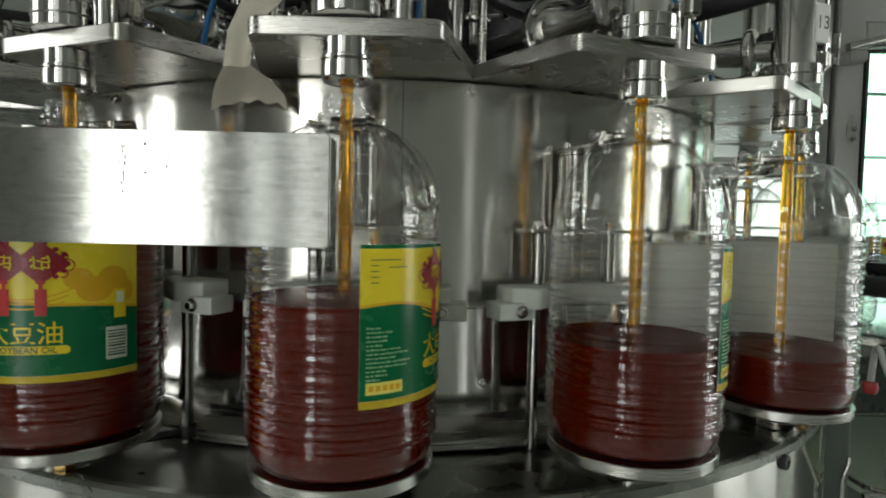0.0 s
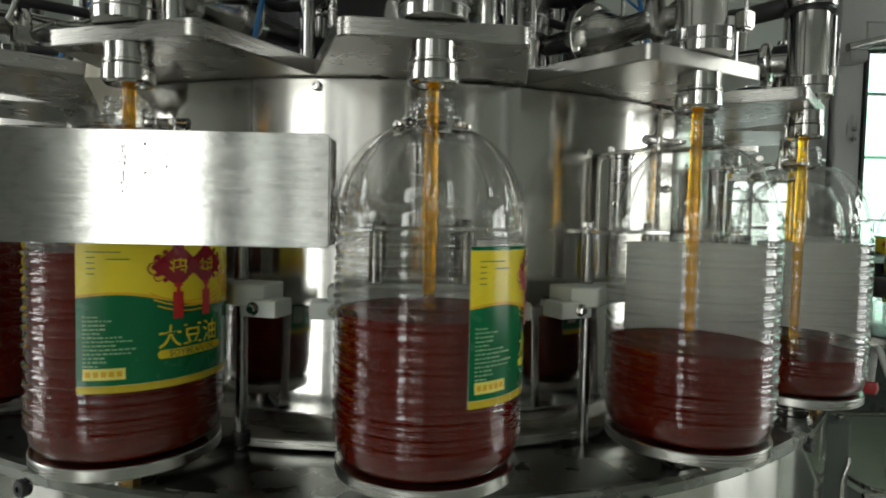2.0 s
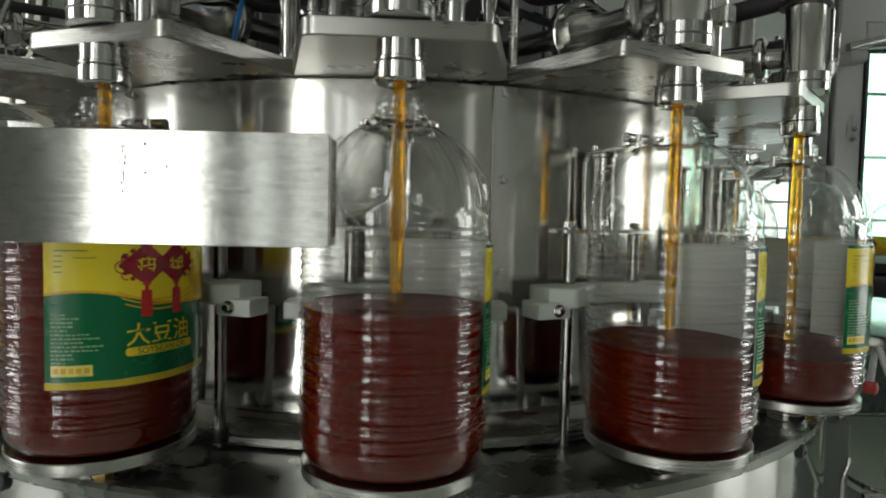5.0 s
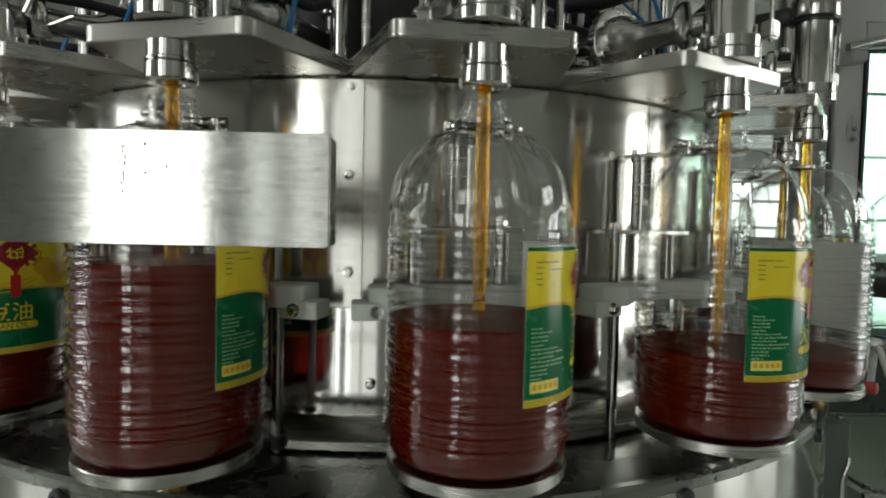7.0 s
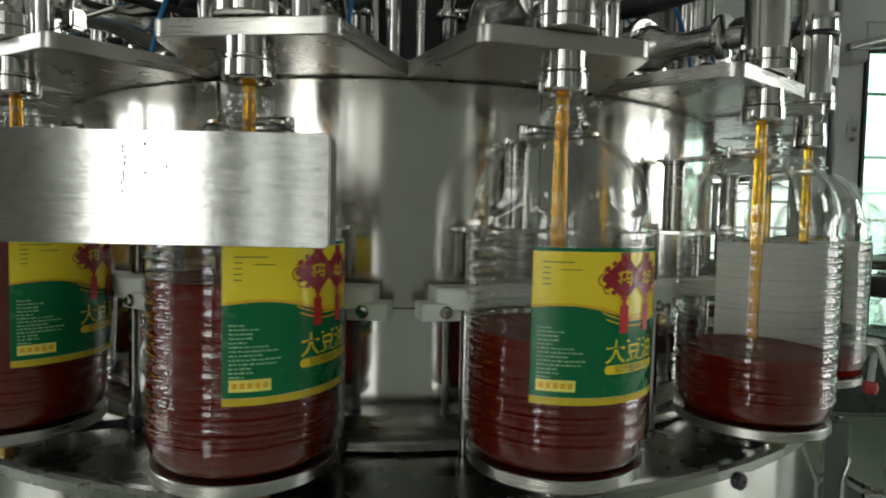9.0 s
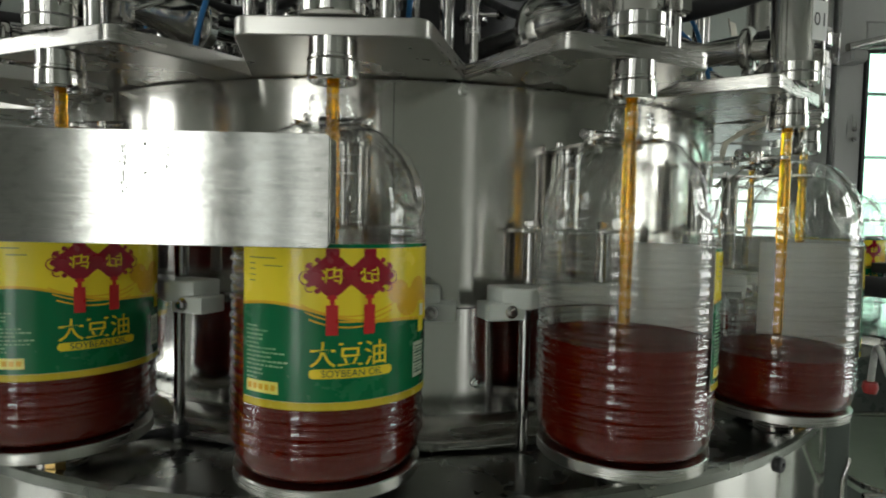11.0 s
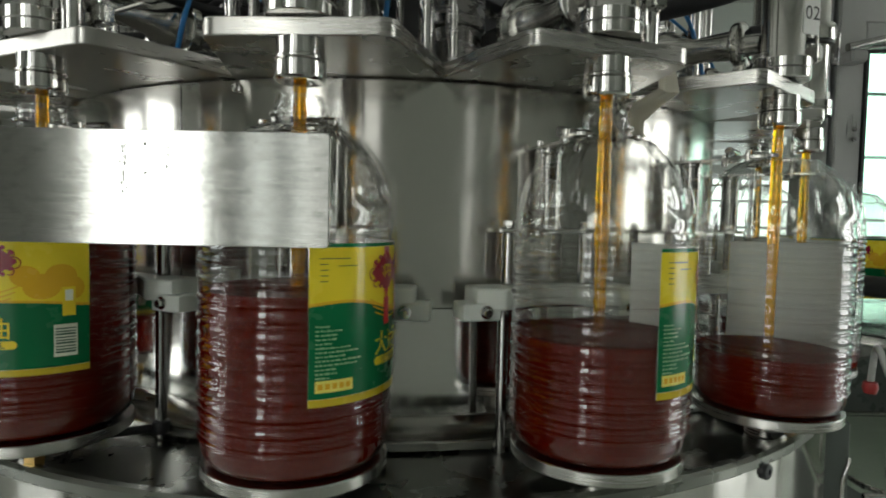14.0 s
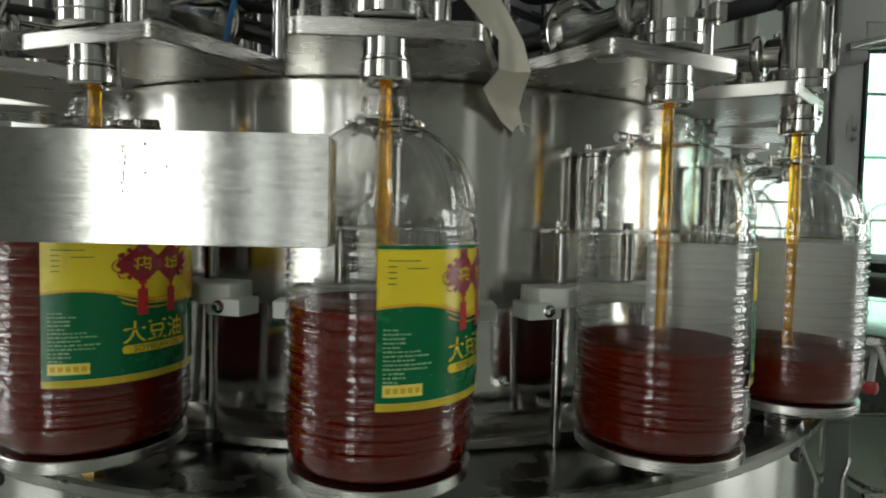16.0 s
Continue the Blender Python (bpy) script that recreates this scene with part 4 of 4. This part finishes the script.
    for i in range(5):
        patch(-0.081 + 0.0055 * i, -0.0772 + 0.0055 * i, 0.0690, 0.0732, q + 0.0003, rows, 2)
    out.append(("weight_print", finish(rows, "weight_print", LABEL_GOLD), ""))
    out.append(("barcode", finish(patch(0.060, 0.078, 0.0705, 0.0985, q, cols=6), "barcode", LABEL_LIGHT), "white barcode field"))
    rows = bmesh.new()
    for i in range(9):
        patch(0.0615, 0.0765, 0.0735 + 0.0026 * i, 0.0735 + 0.0026 * i + (0.0011 if i % 3 else 0.0016), q + 0.0003, rows, 4)
    out.append(("barcode_bars", finish(rows, "barcode_bars", LABEL_DARK), ""))
    out.append(("quality_tag", finish(patch(0.0665, 0.0765, 0.106, 0.131, q + 0.0005, cols=4), "quality_tag", LABEL_YELLOW), ""))
    out.append(("quality_mark", finish(patch(0.0685, 0.0745, 0.119, 0.1285, q + 0.0009, cols=3), "quality_mark", LABEL_LIGHT), ""))
    return sheet, out


OIL_STEPS, OIL_FIRST, OIL_STEP = 7, 0.014, 0.0245


def oil_meshes():
    first = finish(lathe([(0, 0.0045), (0.045, 0.0042), (0.063, 0.0006), (0.0692, 0.0018), (0.0734, 0.0052), (0.0760, 0.0100), (0.0768, OIL_FIRST), (0, OIL_FIRST)], 64), "oil", OIL)
    rest = []
    for j in range(OIL_STEPS):
        r = 0.0773 - 0.00005 * j
        rest.append(finish(lathe([(0, 0), (r - 0.0002, 0), (r, 0.0002), (r, OIL_STEP - 0.0002), (r - 0.0002, OIL_STEP), (0, OIL_STEP)], 64), "oil_layer", OIL))
    return first, rest


def oil_height(angle):
    """The depth of the oil in a bottle at that angle of the carousel."""
    z = 0.1365 - (0.00178 if angle > 0 else 0.0021) * angle
    return min(max(z, OIL_FIRST + 0.016), OIL_FIRST + OIL_STEP * OIL_STEPS)


def make_bottles():
    shell = bottle_mesh()
    sheet, prints = label_meshes()
    first, rest = oil_meshes()
    made = {}

    def one(turned_by, label):
        b = new("oil_bottle", shell)
        tagged(b, label, "bottle", "oil bottles on the filling line")
        s = part("label", sheet, None, b, "yellow and green wrap label with a white back")
        s.matrix_local = turn(turned_by)
        for name, me, text in prints:
            p = part(name, me, None, s, text)
            if name in ("brand_mark", "lantern_scroll", "small_print", "barcode_bars", "weight_print"):
                tagged(p, kind="stuff")
        return b

    for k, turned_by in LABEL_TURNS.items():
        b = one(turned_by, "clear ribbed plastic bottle filling with red-brown oil")
        part("oil", first, None, b, "red-brown soybean oil")
        layers = [part("oil_layer", me, None, b) for me in rest]
        made[k] = (b, layers)
    waiting = [one(40 * i + 10, "empty clear ribbed plastic bottle in the starwheel") for i in range(8)]
    return made, waiting


# ---- the infeed starwheel ----
STAR = Vector((1.33, 0.13, 0.0))
STAR_R = 0.37


def starwheel():
    o = []
    for i in range(8):
        for d in range(-22, 23, 4):
            a = 45 * i + d
            rad = 0.38
            off = abs(d) * radians(1) * STAR_R
            if off < 0.083:
                rad = STAR_R * math.cos(radians(d)) - math.sqrt(max(0.084 ** 2 - (STAR_R * math.sin(radians(d))) ** 2, 0))
            o.append((rad * math.sin(radians(a)), -rad * math.cos(radians(a))))
    w = new("starwheel")
    tagged(w, "black plastic infeed starwheel with eight pockets", "starwheel")
    part("lower_plate", prism(o, 1.135, 1.155, 0.001), BLACK, w)
    part("upper_plate", prism(o, 1.185, 1.205, 0.001), BLACK, w)
    part("shaft", disc(0.05, 1.073, 1.30), STEEL, w)
    t = new("infeed_table")
    tagged(t, "polished round infeed table on a grey pedestal", "machine table")
    part("table_top", disc(0.47, 1.05, 1.0715, (STAR.x, STAR.y), 0.003, 96), POLISHED, t)
    part("cabinet_body", box(0.93, 2.2, 0.145, 0.62, 0.0, 1.0498, 0.006), CABINET, t, "grey-green painted cabinet")
    part("cabinet_lip", box(0.925, 2.2, 0.135, 0.1448, 0.985, 1.035, 0.003), GREY_STEEL, t)
    guard_rail = tube([on_ring(a, 0.475, 1.165) + STAR for a in range(-100, 30, 10)], 0.02, 12)
    part("guard_rail", guard_rail, BLACK, t, "black plastic guide rail")
    for a in (-95, -35, 15):
        part("rail_post", rod(on_ring(a, 0.462, 1.0) + STAR, on_ring(a, 0.462, 1.15) + STAR, 0.008), STEEL, t)
    return w


def red_lever():
    r = new("control_lever")
    tagged(r, "curved grey lever with a red knob on a post", "lever")
    part("post", rod((0.86, -0.20, 0.8505), (0.86, -0.20, 1.0), 0.012), STEEL, r)
    part("arm", tube([(0.86, -0.20, 0.99), (0.848, -0.19, 1.03), (0.842, -0.175, 1.066), (0.850, -0.155, 1.055), (0.856, -0.14, 1.0)], 0.0055), SATIN, r)
    part("knob", lathe([(0, 0.978), (0.010, 0.980), (0.013, 0.990), (0.011, 1.0), (0, 1.003)], 20, (0.856, -0.14)), RED, r, "red plastic knob")


room()
enclosure()
guard()
drip_tray()
support_post()
CAROUSEL = carousel()
BOTTLES, WAITING = make_bottles()
STARWHEEL = starwheel()
red_lever()


def motions():
    times = [0.5 * i for i in range(33)]
    walk(CAROUSEL, [(t, turn(-SPIN * t)) for t in times])
    for k, (bottle, layers) in BOTTLES.items():
        rows = []
        for t in times:
            a = slot_angle(k, t)
            rows.append((t, Matrix.Translation(on_ring(a, RING, PAD_TOP + 0.0004)) @ turn(a)))
        walk(bottle, rows)
        for j, layer in enumerate(layers):
            walk(layer, [(t, pose(0, 0, min(oil_height(slot_angle(k, t)) - 0.0003 * (j if oil_height(slot_angle(k, t)) < OIL_FIRST + OIL_STEP * (j + 1) else 0),
                                            OIL_FIRST + OIL_STEP * (j + 1)) - OIL_STEP)) for t in times[::2]])
    rate = 2 * SPIN
    walk(STARWHEEL, [(t, Matrix.Translation(STAR) @ turn(rate * t)) for t in times])
    for i, bottle in enumerate(WAITING):
        walk(bottle, [(t, Matrix.Translation(STAR + on_ring(45 * i + rate * t, STAR_R, 1.0718)) @ turn(45 * i + rate * t)) for t in times])


motions()
